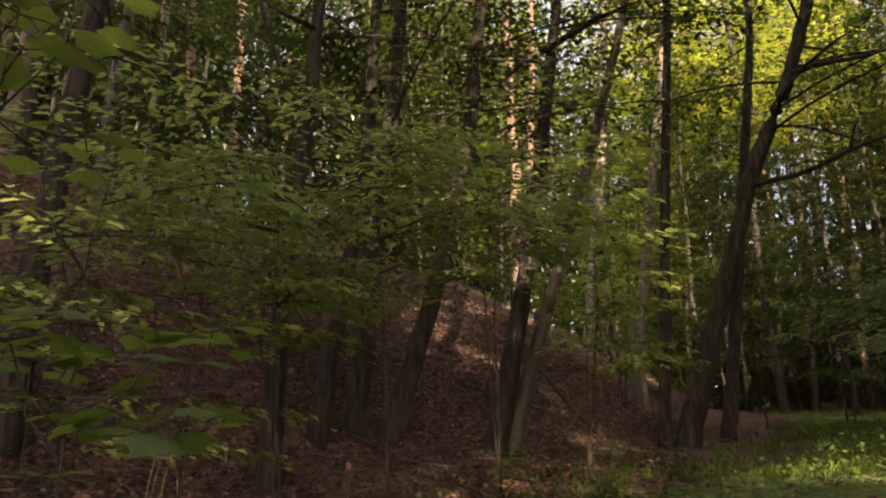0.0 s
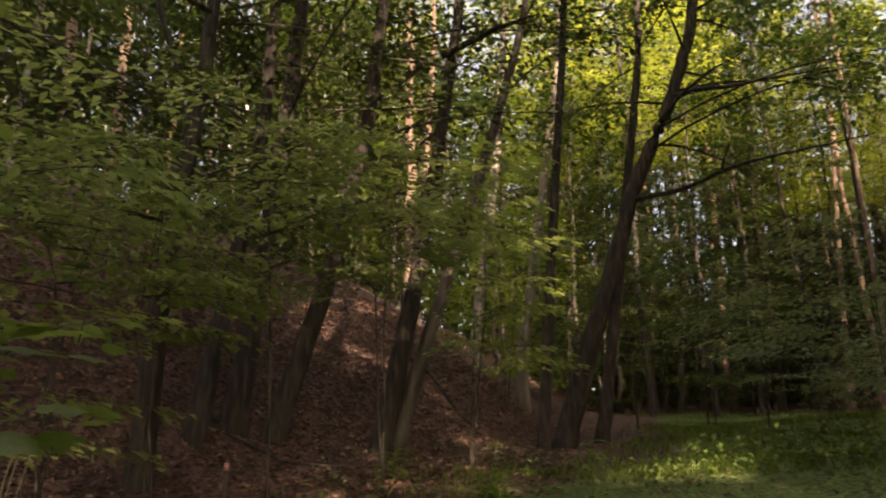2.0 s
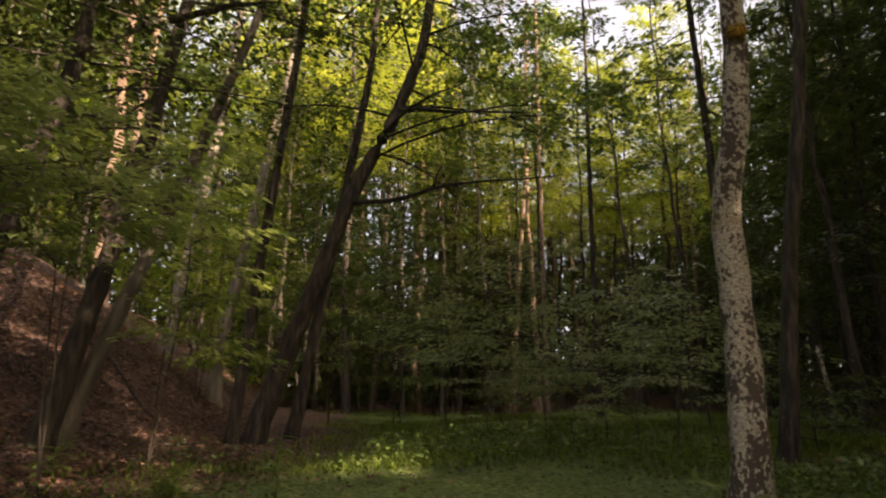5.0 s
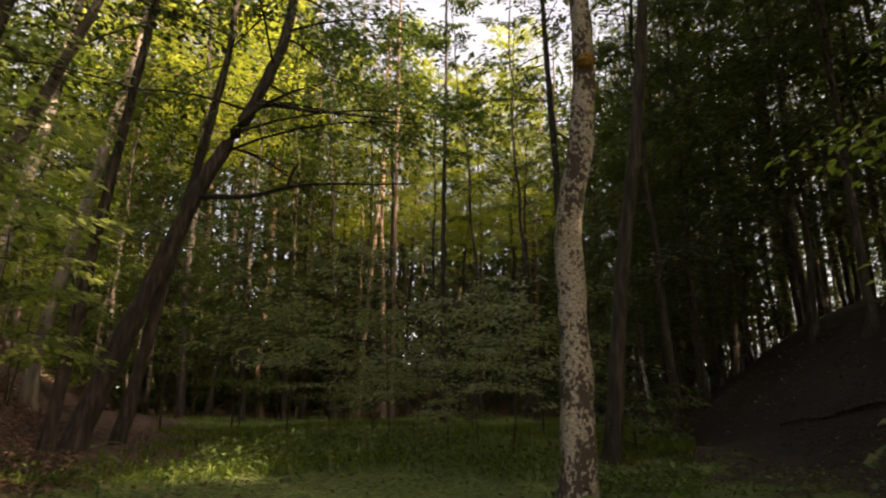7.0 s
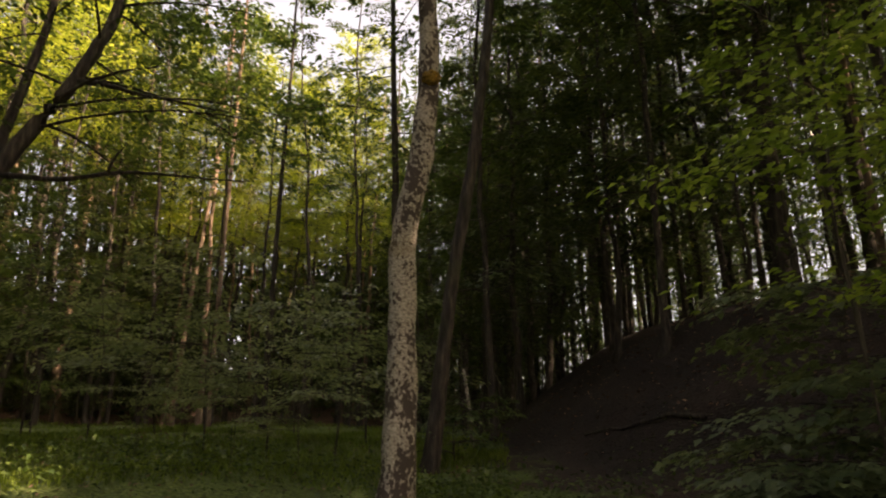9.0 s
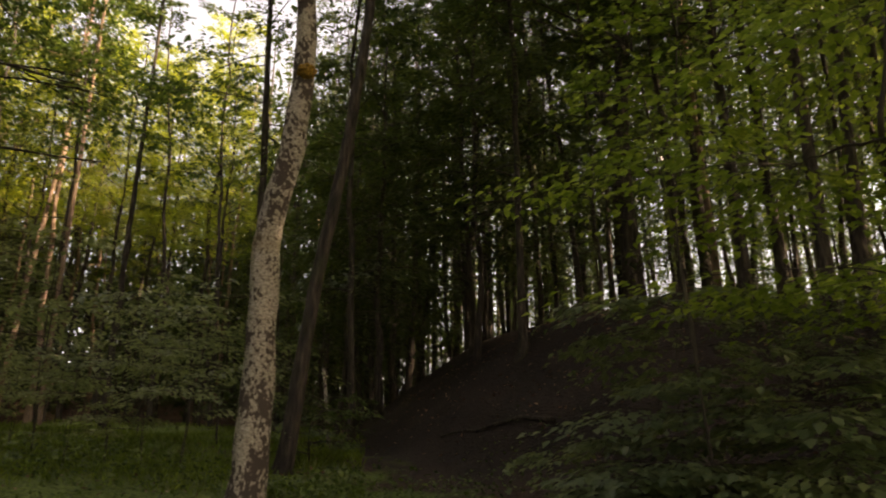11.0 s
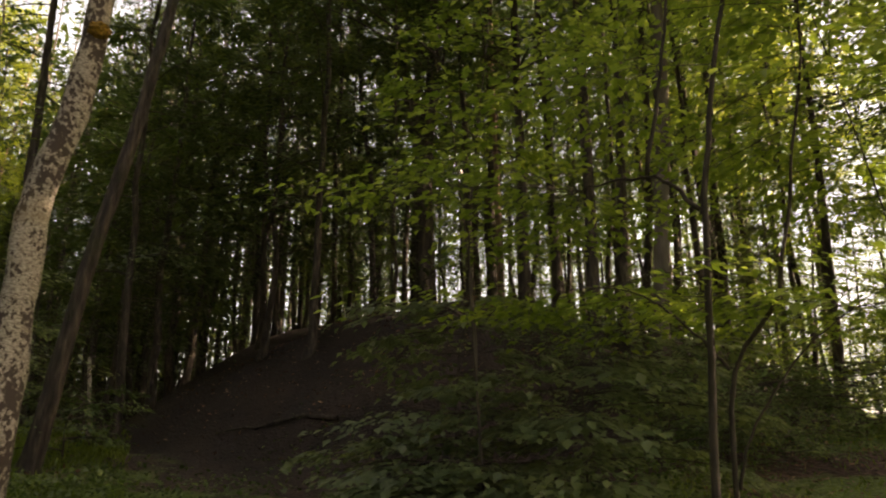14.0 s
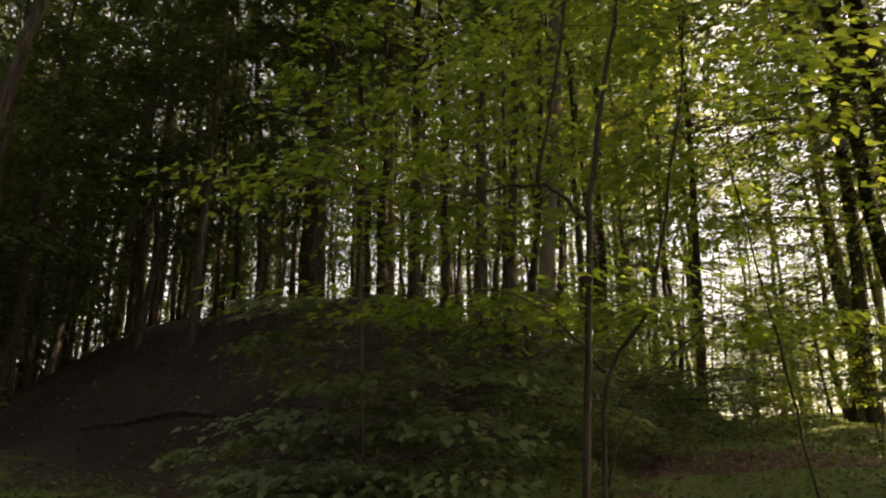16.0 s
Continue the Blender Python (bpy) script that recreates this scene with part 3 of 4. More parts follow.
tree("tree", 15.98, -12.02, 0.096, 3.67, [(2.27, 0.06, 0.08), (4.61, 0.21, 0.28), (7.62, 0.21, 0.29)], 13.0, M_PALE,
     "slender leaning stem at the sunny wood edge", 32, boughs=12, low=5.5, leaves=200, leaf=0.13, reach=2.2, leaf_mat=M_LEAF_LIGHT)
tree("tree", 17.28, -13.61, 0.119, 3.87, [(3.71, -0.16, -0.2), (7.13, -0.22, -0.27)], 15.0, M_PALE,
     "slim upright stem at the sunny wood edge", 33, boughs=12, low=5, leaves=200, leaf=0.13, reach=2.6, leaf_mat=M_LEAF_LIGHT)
LICHEN_AT = (4.33, 2.70, 4.36)


# ---- woods: a few grown patterns, set out many times ----
def wood_tree(name, seed, top, low, r, n_boughs, reach, leaves, leaf, mat, bark_mat, label, rise=0.3, droop=0.3, wide=0.32, profile=0.6, clumps=8, fuller=1.4, finer=1.0):
    rng = np.random.default_rng(seed)
    root = tagged(new(name), label, "tree", "trees of the wood")
    zs = np.concatenate(([-0.5, 0.0, 0.2], np.arange(0.8, top, 0.8), [top]))
    bend = np.cumsum(rng.normal(0, 0.05, (len(zs), 2)), 0)
    q = np.column_stack((bend - bend[1], zs))
    rad = r * np.clip(1 - 0.8 * zs / top, 0.08, 1.0) * (1 + 0.4 * np.exp(-np.maximum(zs, 0) / 0.3))
    part("trunk", plain_mesh("trunk", *tube(q, rad, 9, rng, 0.07), bark_mat), root)
    sprays = []
    for i in range(n_boughs):
        u = (i + rng.uniform(0, 0.9)) / n_boughs
        hz = low + (top - 0.3 - low) * u
        at = (np.interp(hz, zs, q[:, 0]), np.interp(hz, zs, q[:, 1]), hz)
        length = reach * (1.05 - profile * u) * rng.uniform(0.6, 1.2)
        sprays.append(spray(rng, at, i * 2.4 + rng.normal(0, 0.4), length, int(fuller * leaves * (0.5 + 0.5 * length / reach)), leaf * finer, rise + 0.3 * u, droop, 0.045, 0.45, clumps))
    if low > 8:
        for i in range(9):
            hz = rng.uniform(2.5, low)
            az = rng.uniform(0, 6.28)
            sprays.append(spray(rng, (np.interp(hz, zs, q[:, 0]), np.interp(hz, zs, q[:, 1]), hz), az, rng.uniform(0.5, 1.3), 4, leaf * 0.6, 0.0, 0.2, 0.05, 0.3, 2))
    foliage_parts(root, sprays, mat, bark_mat, max(0.012, r * 0.2), 4, "crown", wide, 0.35, 1, flake_mesh)
    return root


PATTERNS = {
    "beech": [wood_tree("beech_tree", 100 + i, 17 + 2 * i, 3.2 + 0.6 * i, 0.15 + 0.02 * i, 34, 3.1, 190, 0.17, M_LEAF_FAR, M_BARK, "leafy beech with a dark trunk and layered green boughs") for i in range(3)],
    "pine": [wood_tree("pine_tree", 120 + i, 21 + i, 12.5 + 0.7 * i, 0.13 + 0.015 * i, 22, 2.0, 150, 0.22, M_NEEDLE, M_PINE, "tall straight pine with a bare reddish trunk", 0.2, 0.1, 0.16, 0.5, fuller=1.1, finer=1.0) for i in range(3)],
    "young": [wood_tree("young_beech_tree", 140 + i, 6.5 + i, 0.35, 0.04, 26, 1.7, 95, 0.135, M_LEAF_FAR, M_TWIG, "young beech with spreading layers of green leaves", 0.25, 0.2, 0.32, 0.75) for i in range(3)],
    "understorey": [wood_tree("understorey_beech_tree", 250 + i, 6.0 + 1.5 * i, 0.6, 0.04, 26, 1.9, 90, 0.125, M_LEAF, M_TWIG, "slight beech of the understorey in the shade of tall trees", 0.2, 0.2, 0.32, 0.7) for i in range(2)],
    "thin": [wood_tree("thin_tree", 160 + i, 14 + i, 6.5, 0.075, 18, 1.6, 120, 0.16, M_LEAF_FAR, M_BARK, "thin drawn-up tree with a high small crown", 0.5, 0.2) for i in range(3)],
    "mid": [wood_tree("half_grown_beech_tree", 170 + i, 11 + 2 * i, 1.8 + 0.5 * i, 0.08, 34, 2.5, 165, 0.15, M_LEAF_FAR, M_BARK, "half-grown beech with wide flat layers of leaves", 0.25, 0.3, fuller=1.45, finer=1.0) for i in range(3)],
    "shade": [wood_tree("broad_beech_tree", 190 + i, 19, 5.0, 0.22, 34, 4.6, 190, 0.42, M_LEAF_FAR, M_BEECH, "broad beech added out of view to block sun and sky", 0.3, 0.3, fuller=1.2, finer=1.1) for i in range(2)],
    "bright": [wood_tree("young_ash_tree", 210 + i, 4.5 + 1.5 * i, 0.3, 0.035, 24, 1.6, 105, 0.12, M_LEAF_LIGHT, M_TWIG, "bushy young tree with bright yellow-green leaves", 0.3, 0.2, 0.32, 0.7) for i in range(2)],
    "tall": [wood_tree("old_beech_tree", 220 + i, 15.5, 10.0, 0.2, 30, 4.4, 190, 0.40, M_LEAF_FAR, M_BEECH, "beech added out of view, its high dense crown shading the hollow", 0.3, 0.15, fuller=1.2, finer=1.1) for i in range(2)],
    "sunlit": [wood_tree("ash_tree", 200 + i, 21 + 2 * i, 9.0 + i, 0.13, 36, 3.0, 175, 0.19, M_LEAF_SUN, M_BARK, "tall tree with a yellow-green crown coloured to look sunlit", 0.45, 0.25, fuller=1.6, finer=1.02) for i in range(2)],
    "drawn": [wood_tree("drawn_up_beech_tree", 230 + i, 14 + 1.5 * i, 3.4 + 0.9 * i, 0.07 + 0.02 * i, 34, 2.6, 170, 0.15, M_LEAF, M_BARK, "drawn-up beech with a dark bare lower trunk", 0.25, 0.3, fuller=1.45, finer=1.0) for i in range(3)],
    # pine copy in dark bark, the shade put into the trunk's colour
    "shade_dark_pine": [wood_tree("dark_pine_tree", 240 + i, 19 + i, 9.5 + 0.7 * i, 0.085 + 0.025 * i, 22, 2.2, 150, 0.22, M_NEEDLE, M_BARK, "tall pine, its bare trunk coloured dark to look shaded", 0.2, 0.1, 0.16, 0.5, fuller=1.2, finer=1.0) for i in range(3)],
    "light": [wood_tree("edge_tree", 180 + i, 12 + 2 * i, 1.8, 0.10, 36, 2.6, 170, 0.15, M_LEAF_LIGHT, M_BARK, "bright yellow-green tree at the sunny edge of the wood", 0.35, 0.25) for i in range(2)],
}
taken = []
used_once = set()


def plant(kind, az, d, rng, turn=None, big=None):
    x, y = polar(az, d)
    k = int(rng.integers(0, len(PATTERNS[kind])))
    ob = PATTERNS[kind][k]
    m = pose(x, y, height(x, y), rng.normal(0, 1.5), rng.normal(0, 1.5), rng.uniform(0, 360) if turn is None else turn)
    taken.append((x, y))
    if (kind, k) not in used_once:
        used_once.add((kind, k))
        ob.matrix_world = m
        ob.scale = [big if big else 1.0] * 3
        return ob
    made = copy_thing(ob, m)
    made.scale = [big if big else rng.uniform(0.88, 1.12)] * 3
    return made


def stand(kind, n, az0, az1, d0, d1, seed, gap=1.4, big=None):
    """n trees spread at random over a sector of the plan."""
    rng = np.random.default_rng(seed)
    done = tries = 0
    while done < n and tries < n * 40:
        tries += 1
        az, d = rng.uniform(az0, az1), math.sqrt(rng.uniform(d0 * d0, d1 * d1))
        x, y = polar(az, d)
        if all((x - a) ** 2 + (y - c) ** 2 > gap * gap for a, c in taken):
            plant(kind, az, d, rng, None, big * rng.uniform(0.92, 1.08) if big else None)
            done += 1


# the hillside behind the bank
stand("beech", 12, -48, 6, 19, 42, 1, 2.6)
stand("pine", 16, -46, 17, 13, 40, 2, 1.5)
stand("mid", 10, -46, 16, 20, 34, 21, 2.0)
stand("young", 7, -44, 16, 15, 28, 3, 1.6)
stand("light", 3, 5, 15, 18, 25, 36, 2.0, 0.75)
stand("bright", 5, 4, 17, 16, 26, 37, 1.4)
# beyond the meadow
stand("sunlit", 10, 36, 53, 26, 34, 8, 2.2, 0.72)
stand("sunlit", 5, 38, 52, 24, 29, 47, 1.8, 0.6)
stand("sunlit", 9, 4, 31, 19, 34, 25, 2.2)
stand("pine", 14, 19, 37, 25, 46, 4, 1.4)
stand("pine", 6, 37, 53, 24, 34, 26, 1.4, 0.68)
stand("pine", 4, 53, 62, 25, 40, 27, 1.4, 0.62)
stand("beech", 5, 18, 36, 28, 48, 5, 2.6)
stand("beech", 3, 55, 62, 34, 46, 28, 2.6, 0.8)
stand("mid", 7, 18, 37, 22, 32, 22, 1.8)
stand("mid", 3, 37, 52, 23, 32, 32, 1.8, 0.7)
stand("young", 10, 17, 34, 24.5, 30, 6, 1.2)
stand("young", 11, 34, 62, 24.5, 30, 34, 1.4)
stand("thin", 5, 30, 60, 22, 28, 7, 1.6)
stand("drawn", 4, 33, 57, 30, 38, 52, 1.8, 0.7)
stand("pine", 7, 30, 57, 27, 36, 53, 1.1, 0.6)
stand("young", 8, 13, 33, 24, 28, 48, 1.0, 0.5)
# on the mound and behind it
stand("thin", 8, 62, 112, 13, 26, 9, 1.4)
stand("beech", 6, 74, 108, 15, 30, 10, 2.4)
stand("beech", 4, 60, 74, 14, 24, 29, 2.4, 0.6)
stand("mid", 10, 60, 82, 11, 20, 23, 1.8, 0.85)
stand("drawn", 13, 80, 116, 16, 28, 24, 1.8)
stand("drawn", 6, 86, 106, 17, 27, 43, 1.6)
stand("mid", 6, 62, 77, 13, 22, 44, 1.5, 1.0)
stand("drawn", 3, 74, 84, 13, 20, 45, 1.5, 0.9)
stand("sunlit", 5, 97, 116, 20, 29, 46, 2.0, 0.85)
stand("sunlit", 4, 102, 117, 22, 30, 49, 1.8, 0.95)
stand("mid", 2, 104, 115, 18, 24, 50, 1.6, 1.0)
stand("shade_dark_pine", 11, 70, 114, 14, 30, 11, 1.3)
stand("shade_dark_pine", 6, 60, 76, 15, 26, 35, 1.4, 0.75)
stand("young", 8, 60, 84, 12, 24, 12, 1.6)
stand("understorey", 20, 62, 104, 19, 30, 61, 1.2)
stand("young", 10, 56, 76, 20, 32, 30, 1.4)
stand("young", 3, 104, 120, 17, 30, 17, 1.5)
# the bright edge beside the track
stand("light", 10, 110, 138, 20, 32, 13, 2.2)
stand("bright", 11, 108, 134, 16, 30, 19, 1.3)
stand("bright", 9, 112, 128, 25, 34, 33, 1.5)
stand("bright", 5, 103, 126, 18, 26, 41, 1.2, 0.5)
stand("young", 5, 100, 116, 13, 20, 42, 1.2, 0.6)
stand("thin", 5, 112, 134, 20, 30, 14, 1.6)
# trees added behind the camera, out of view, to shade bank and mound
behind = np.random.default_rng(31)
for az, d in ((152, 11.4), (196, 10.0), (207, 12.5), (163, 14.5), (153, 16.5), (192, 15), (222, 14), (250, 18), (285, 19), (201, 19), (214, 20)):
    plant("shade", az, d, behind, None, 1.55 if 200 < az < 230 else 1.15 if az > 185 else None)
for az, d in ((140, 7.2), (141, 11.0), (137, 13.0)):
    plant("tall", az, d, behind)
# beeches added beside and at the edge of the view to shade the mound
for az, d in ((136, 13.5), (140, 17), (143, 12.5), (133, 17.5), (131, 14.0), (127, 18.0), (129, 15.8), (126, 20.5)):
    plant("beech", az, d, behind)
for az, d in ((146, 19), (151, 24)):
    plant("tall", az, d, behind, None, 1.35)
for az, d in ((232, 11.5), (219, 9.5), (207, 8.6)):
    plant("shade", az, d, behind, None, 1.3)
for az, d in ((156, 22.5), (241, 8.5)):
    plant("shade", az, d, behind, None, 1.15)


def deep_woods(name, label, seed, groups, mat, leaf):
    """The depth of the wood, too far to tell tree from tree. groups: trees, sector, distances, heights, leaves a tree."""
    rng = np.random.default_rng(seed)
    tubes, P = [], []
    for n, az0, az1, d0, d1, h0, h1, leaves, low in groups:
        for _ in range(n):
            x, y = polar(rng.uniform(az0, az1), rng.uniform(d0, d1))
            z = height(x, y)
            h = rng.uniform(h0, h1)
            tubes.append(tube(((x, y, z - 0.5), (x + rng.normal(0, 0.3), y, z + h * 0.5), (x + rng.normal(0, 0.4), y, z + h)), (0.11, 0.08, 0.03), 5))
            c = rng.normal(0, 1, (leaves, 3)) * (1.6, 1.6, 0) + (x, y, z)
            c[:, 2] += h * rng.uniform(low, 1, leaves)
            P.append(c)
    P = np.concatenate(P)
    root = tagged(new(name), label, "wood", kind="stuff")
    # dark bark colour stands in for shade on trunks the sun reaches
    part("trunks", plain_mesh("trunks", *joined(tubes), M_BARK), root)
    k = len(P)
    part("canopy", flake_mesh("canopy", P, rng.normal(0, 1, (k, 3)), np.array((0, 0, 1.0)) + rng.normal(0, 0.5, (k, 3)), rng.uniform(*leaf, k), mat), root)


# hillside canopy takes the dark needle colour, painted shade where the sun falls
deep_woods("hillside_woods", "dense depth of tall trees on the hillside, coloured dark as if in shade", 77, [(190, -60, 20, 44, 76, 17, 24, 380, 0), (135, -52, 4, 27, 44, 15, 22, 420, 0), (20, 4, 20, 34, 46, 12, 17, 420, 0), (24, 12, 34, 30, 40, 2, 5, 260, 0)], M_NEEDLE, (0.35, 0.75))
deep_woods("meadow_woods", "dense depth of pines and beeches beyond the meadow", 78, [(45, 18, 36, 32, 48, 15, 22, 420, 0), (75, 34, 56, 36, 52, 9, 13.5, 330, 0), (60, 16, 60, 34, 46, 5, 8, 320, 0), (45, 54, 66, 30, 46, 14, 20, 420, 0)], M_LEAF_FAR, (0.3, 0.65))
deep_woods("mound_woods", "thinner depth of trees behind the mound", 79, [(55, 58, 80, 32, 48, 15, 22, 400, 0), (85, 78, 113, 34, 50, 15, 22, 540, 0.06), (14, 64, 80, 25, 34, 14, 19, 380, 0.1)], M_LEAF, (0.2, 0.42))
deep_woods("edge_woods", "sunny yellow-green young growth at the far edge of the wood", 80, [(34, 106, 140, 36, 48, 2, 5, 260, 0)], M_LEAF_LIGHT, (0.2, 0.4))


# ---- undergrowth ----
def shrub(name, x, y, label, seed, n, z_low, z_high, reach, leaves, leaf, mat, category="shrub", stems=None, face=None, wide=0.32, spread=0.38, group="", turn_sd=1.2, flat=0.028, lift=0.25, thick=0.0014, calm=0.16, stem_mat=None, twig=0.008, droop=0.3, clumps=7):
    """A sapling or shrub: thin stems and flat sprays of leaves between two heights over its foot."""
    rng = np.random.default_rng(seed)
    z0 = height(x, y)
    root = tagged(new(name), label, category, group)
    root.location = (x, y, z0)
    stems = stems or [[(0, 0, -0.2), (rng.normal(0, 0.1), rng.normal(0, 0.1), z_high * 0.5), (rng.normal(0, 0.2), rng.normal(0, 0.2), z_high * 1.02)] for _ in range(2)]
    lines = []
    for s in stems:
        s = np.array(s, float)
        t = np.linspace(0, 1, len(s))
        u = np.linspace(0, 1, 4 * len(s))
        q = np.stack([np.interp(u, t, s[:, i]) for i in range(3)], 1)
        q[1:-1] = (q[:-2] + 2 * q[1:-1] + q[2:]) / 4
        q[1:-1] += rng.normal(0, 0.006, q[1:-1].shape)
        r = (0.006 + thick * max(z_high, 1)) * (0.6 if s[0][2] > 0.5 else 1.0)
        part("stem", plain_mesh("stem", *tube(q, np.linspace(r, r * 0.35, len(q)), 7), stem_mat or M_TWIG), root)
        lines.append(q)
    sprays = []
    for i in range(n):
        q = lines[i % len(lines)]
        top = q[-1, 2]
        hz = min(z_low + (z_high - z_low) * (i + rng.uniform(0, 1)) / n, top)
        k = int(np.argmin(np.abs(q[:, 2] - hz)))
        az = rng.uniform(0, 2 * math.pi) if face is None else radians(face) + rng.normal(0, turn_sd)
        sprays.append(spray(rng, q[k], az, reach * rng.uniform(0.6, 1.15), leaves, leaf, lift, droop, flat, spread, clumps, calm))
    foliage_parts(root, sprays, mat, M_TWIG, twig, 3, "crown", wide)
    return root


def at(az, d):
    return [float(v) for v in polar(az, d)]


# hornbeam saplings in front of the bank
for az, d, seed, n, low, top, reach, label in (
        (-27, 4.6, 301, 20, 0.6, 2.3, 1.35, "hornbeam sapling with layered green leaves before the bank"),
        (-19.5, 5.2, 302, 17, 1.2, 2.75, 1.3, "hornbeam sapling with layered green leaves before the bank"),
        (-12, 5.0, 309, 15, 1.35, 2.75, 1.2, "slender hornbeam sapling with flat sprays of leaves"),
        (-4, 5.3, 303, 14, 1.75, 2.8, 1.3, "thin hornbeam sapling spreading leaf layers across the trunks"),
        (4.5, 5.6, 304, 14, 1.6, 2.9, 1.25, "thin hornbeam sapling spreading leaf layers across the trunks"),
        (11, 7.0, 305, 16, 0.9, 3.2, 1.2, "small hornbeam sapling at the end of the bank")):
    shrub("hornbeam_sapling", *at(az, d), label, seed, n, low, top, reach, 105, 0.09, M_LEAF_HORN, "sapling", face=180 + az, turn_sd=1.4, lift=0.1, droop=0.13, flat=0.012, calm=0.07, clumps=6, spread=0.5)
shrub("hornbeam_sapling", *at(14.0, 11.5), "young hornbeam with bright leaves behind the bank's trunks", 306, 26, 0.6, 4.6, 1.6, 100, 0.09, M_LEAF_LIGHT, "sapling")
shrub("hornbeam_sapling", *at(24, 15), "dark young hornbeam at the meadow's edge", 307, 26, 1.2, 5.0, 1.9, 110, 0.10, M_LEAF, "sapling")
shrub("hornbeam_sapling", *at(29, 17), "dark young hornbeam at the meadow's edge", 308, 24, 0.9, 4.6, 1.8, 110, 0.10, M_LEAF, "sapling")

# hazel thicket in the meadow
HAZEL = [shrub("hazel_shrub", *at(33, 10.4), "grey-green hazel shrub standing in the meadow grass", 320, 14, 0.75, 2.3, 1.5, 75, 0.10, M_LEAF_GREY, group="hazel thicket", lift=0.15, droop=0.18, flat=0.02, calm=0.14, spread=0.5, clumps=5),
         shrub("hazel_shrub", *at(41, 9.8), "tall open hazel shrub with tiers of grey-green leaves", 321, 13, 1.0, 3.0, 1.5, 75, 0.10, M_LEAF_GREY, group="hazel thicket", lift=0.15, droop=0.18, flat=0.02, calm=0.14, spread=0.5, clumps=5)]
for k, az, d, turn, size in ((0, 37.5, 12.6, 80, 0.9), (0, 45.5, 9.4, 210, 0.9), (1, 47.5, 12.4, 260, 0.95), (0, 50.5, 8.2, 310, 0.75), (0, 53, 10.8, 20, 1.0), (0, 36.5, 9.0, 120, 0.5), (0, 43, 8.0, 30, 0.5), (0, 48, 7.4, 170, 0.5), (0, 39.5, 11.4, 250, 0.7), (1, 29.5, 15, 150, 1.0)):
    x, y = at(az, d)
    copy_thing(HAZEL[k], pose(x, y, height(x, y), 0, 0, turn)).scale = (size, size, size)

M_DARK = bark("dark_sapling_bark", [(0.3, (0.018, 0.014, 0.010)), (0.7, (0.05, 0.04, 0.03))], 0.0, fine=40.0, deep=0.1)
# the dark many-stemmed sapling before the mound, its leaf colour lightened as if sunlit
SX, SY = 3.45, -1.02
SZ = height(SX, SY)
shrub("maple_sapling", SX, SY, "slender dark-stemmed sapling, its yellow-green leaves lightened to look sunlit", 340, 26, 2.15, 3.9, 1.7, 120, 0.066, M_LEAF_LIT, "sapling", calm=0.1, flat=0.018, droop=0.2, face=106, turn_sd=1.1,
      stems=[[(0, 0, -0.2), (-0.02, -0.06, 0.9), (-0.04, -0.12, 2.53 - SZ), (-0.07, -0.21, 3.17 - SZ), (-0.12, -0.35, 3.94 - SZ), (-0.16, -0.45, 4.6 - SZ)],
             [(-0.03, -0.11, 2.57 - SZ), (0.05, -0.03, 2.72 - SZ), (0.13, 0.07, 2.83 - SZ), (0.27, 0.23, 2.86 - SZ), (0.40, 0.41, 2.85 - SZ)],
             [(0.04, 0.12, 2.79 - SZ), (0.01, 0.03, 3.25 - SZ), (-0.02, -0.07, 3.88 - SZ), (-0.03, -0.1, 4.4 - SZ)]], thick=0.0045, wide=0.36, stem_mat=M_DARK, twig=0.0035)
shrub("maple_sapling", 3.61, -1.18, "forked dark sapling, its yellow-green leaves lightened to look sunlit", 341, 22, 2.05, 3.7, 1.6, 120, 0.066, M_LEAF_LIT, "sapling", calm=0.1, flat=0.018, droop=0.2, face=108, turn_sd=1.1,
      stems=[[(0, 0, -0.2), (-0.02, -0.06, 1.76 - SZ), (-0.12, -0.33, 2.13 - SZ), (-0.17, -0.42, 2.72 - SZ), (-0.22, -0.54, 3.27 - SZ), (-0.28, -0.65, 4.3 - SZ)],
             [(-0.02, -0.06, 1.76 - SZ), (0.0, 0.14, 2.0 - SZ), (0.02, 0.32, 2.15 - SZ), (0.04, 0.52, 2.2 - SZ)],
             [(0.0, -0.05, 1.2 - SZ), (-0.08, -0.12, 1.5 - SZ), (-0.15, -0.38, 1.85 - SZ), (-0.2, -0.62, 2.03 - SZ)]], thick=0.0025, wide=0.36, stem_mat=M_DARK, twig=0.0035)
shrub("beech_sapling", 4.75, -0.05, "tall beech sapling before the mound, leaf sprays lightened to look sunlit", 342, 14, 2.45, 3.7, 0.95, 105, 0.068, M_LEAF_LIT, "sapling", wide=0.36)
shrub("beech_sapling", 3.6, -2.4, "beech sapling beside the track, leaf sprays lightened to look sunlit", 343, 20, 2.2, 3.7, 1.3, 110, 0.066, M_LEAF_LIT, "sapling", wide=0.36,
      stems=[[(0, 0, -0.2), (0.05, 0.06, 0.7), (0.02, 0.16, 1.3), (0.11, 0.2, 1.9), (0.09, 0.34, 2.7), (0.2, 0.42, 3.7)]], thick=0.0006, stem_mat=M_DARK, twig=0.0035)
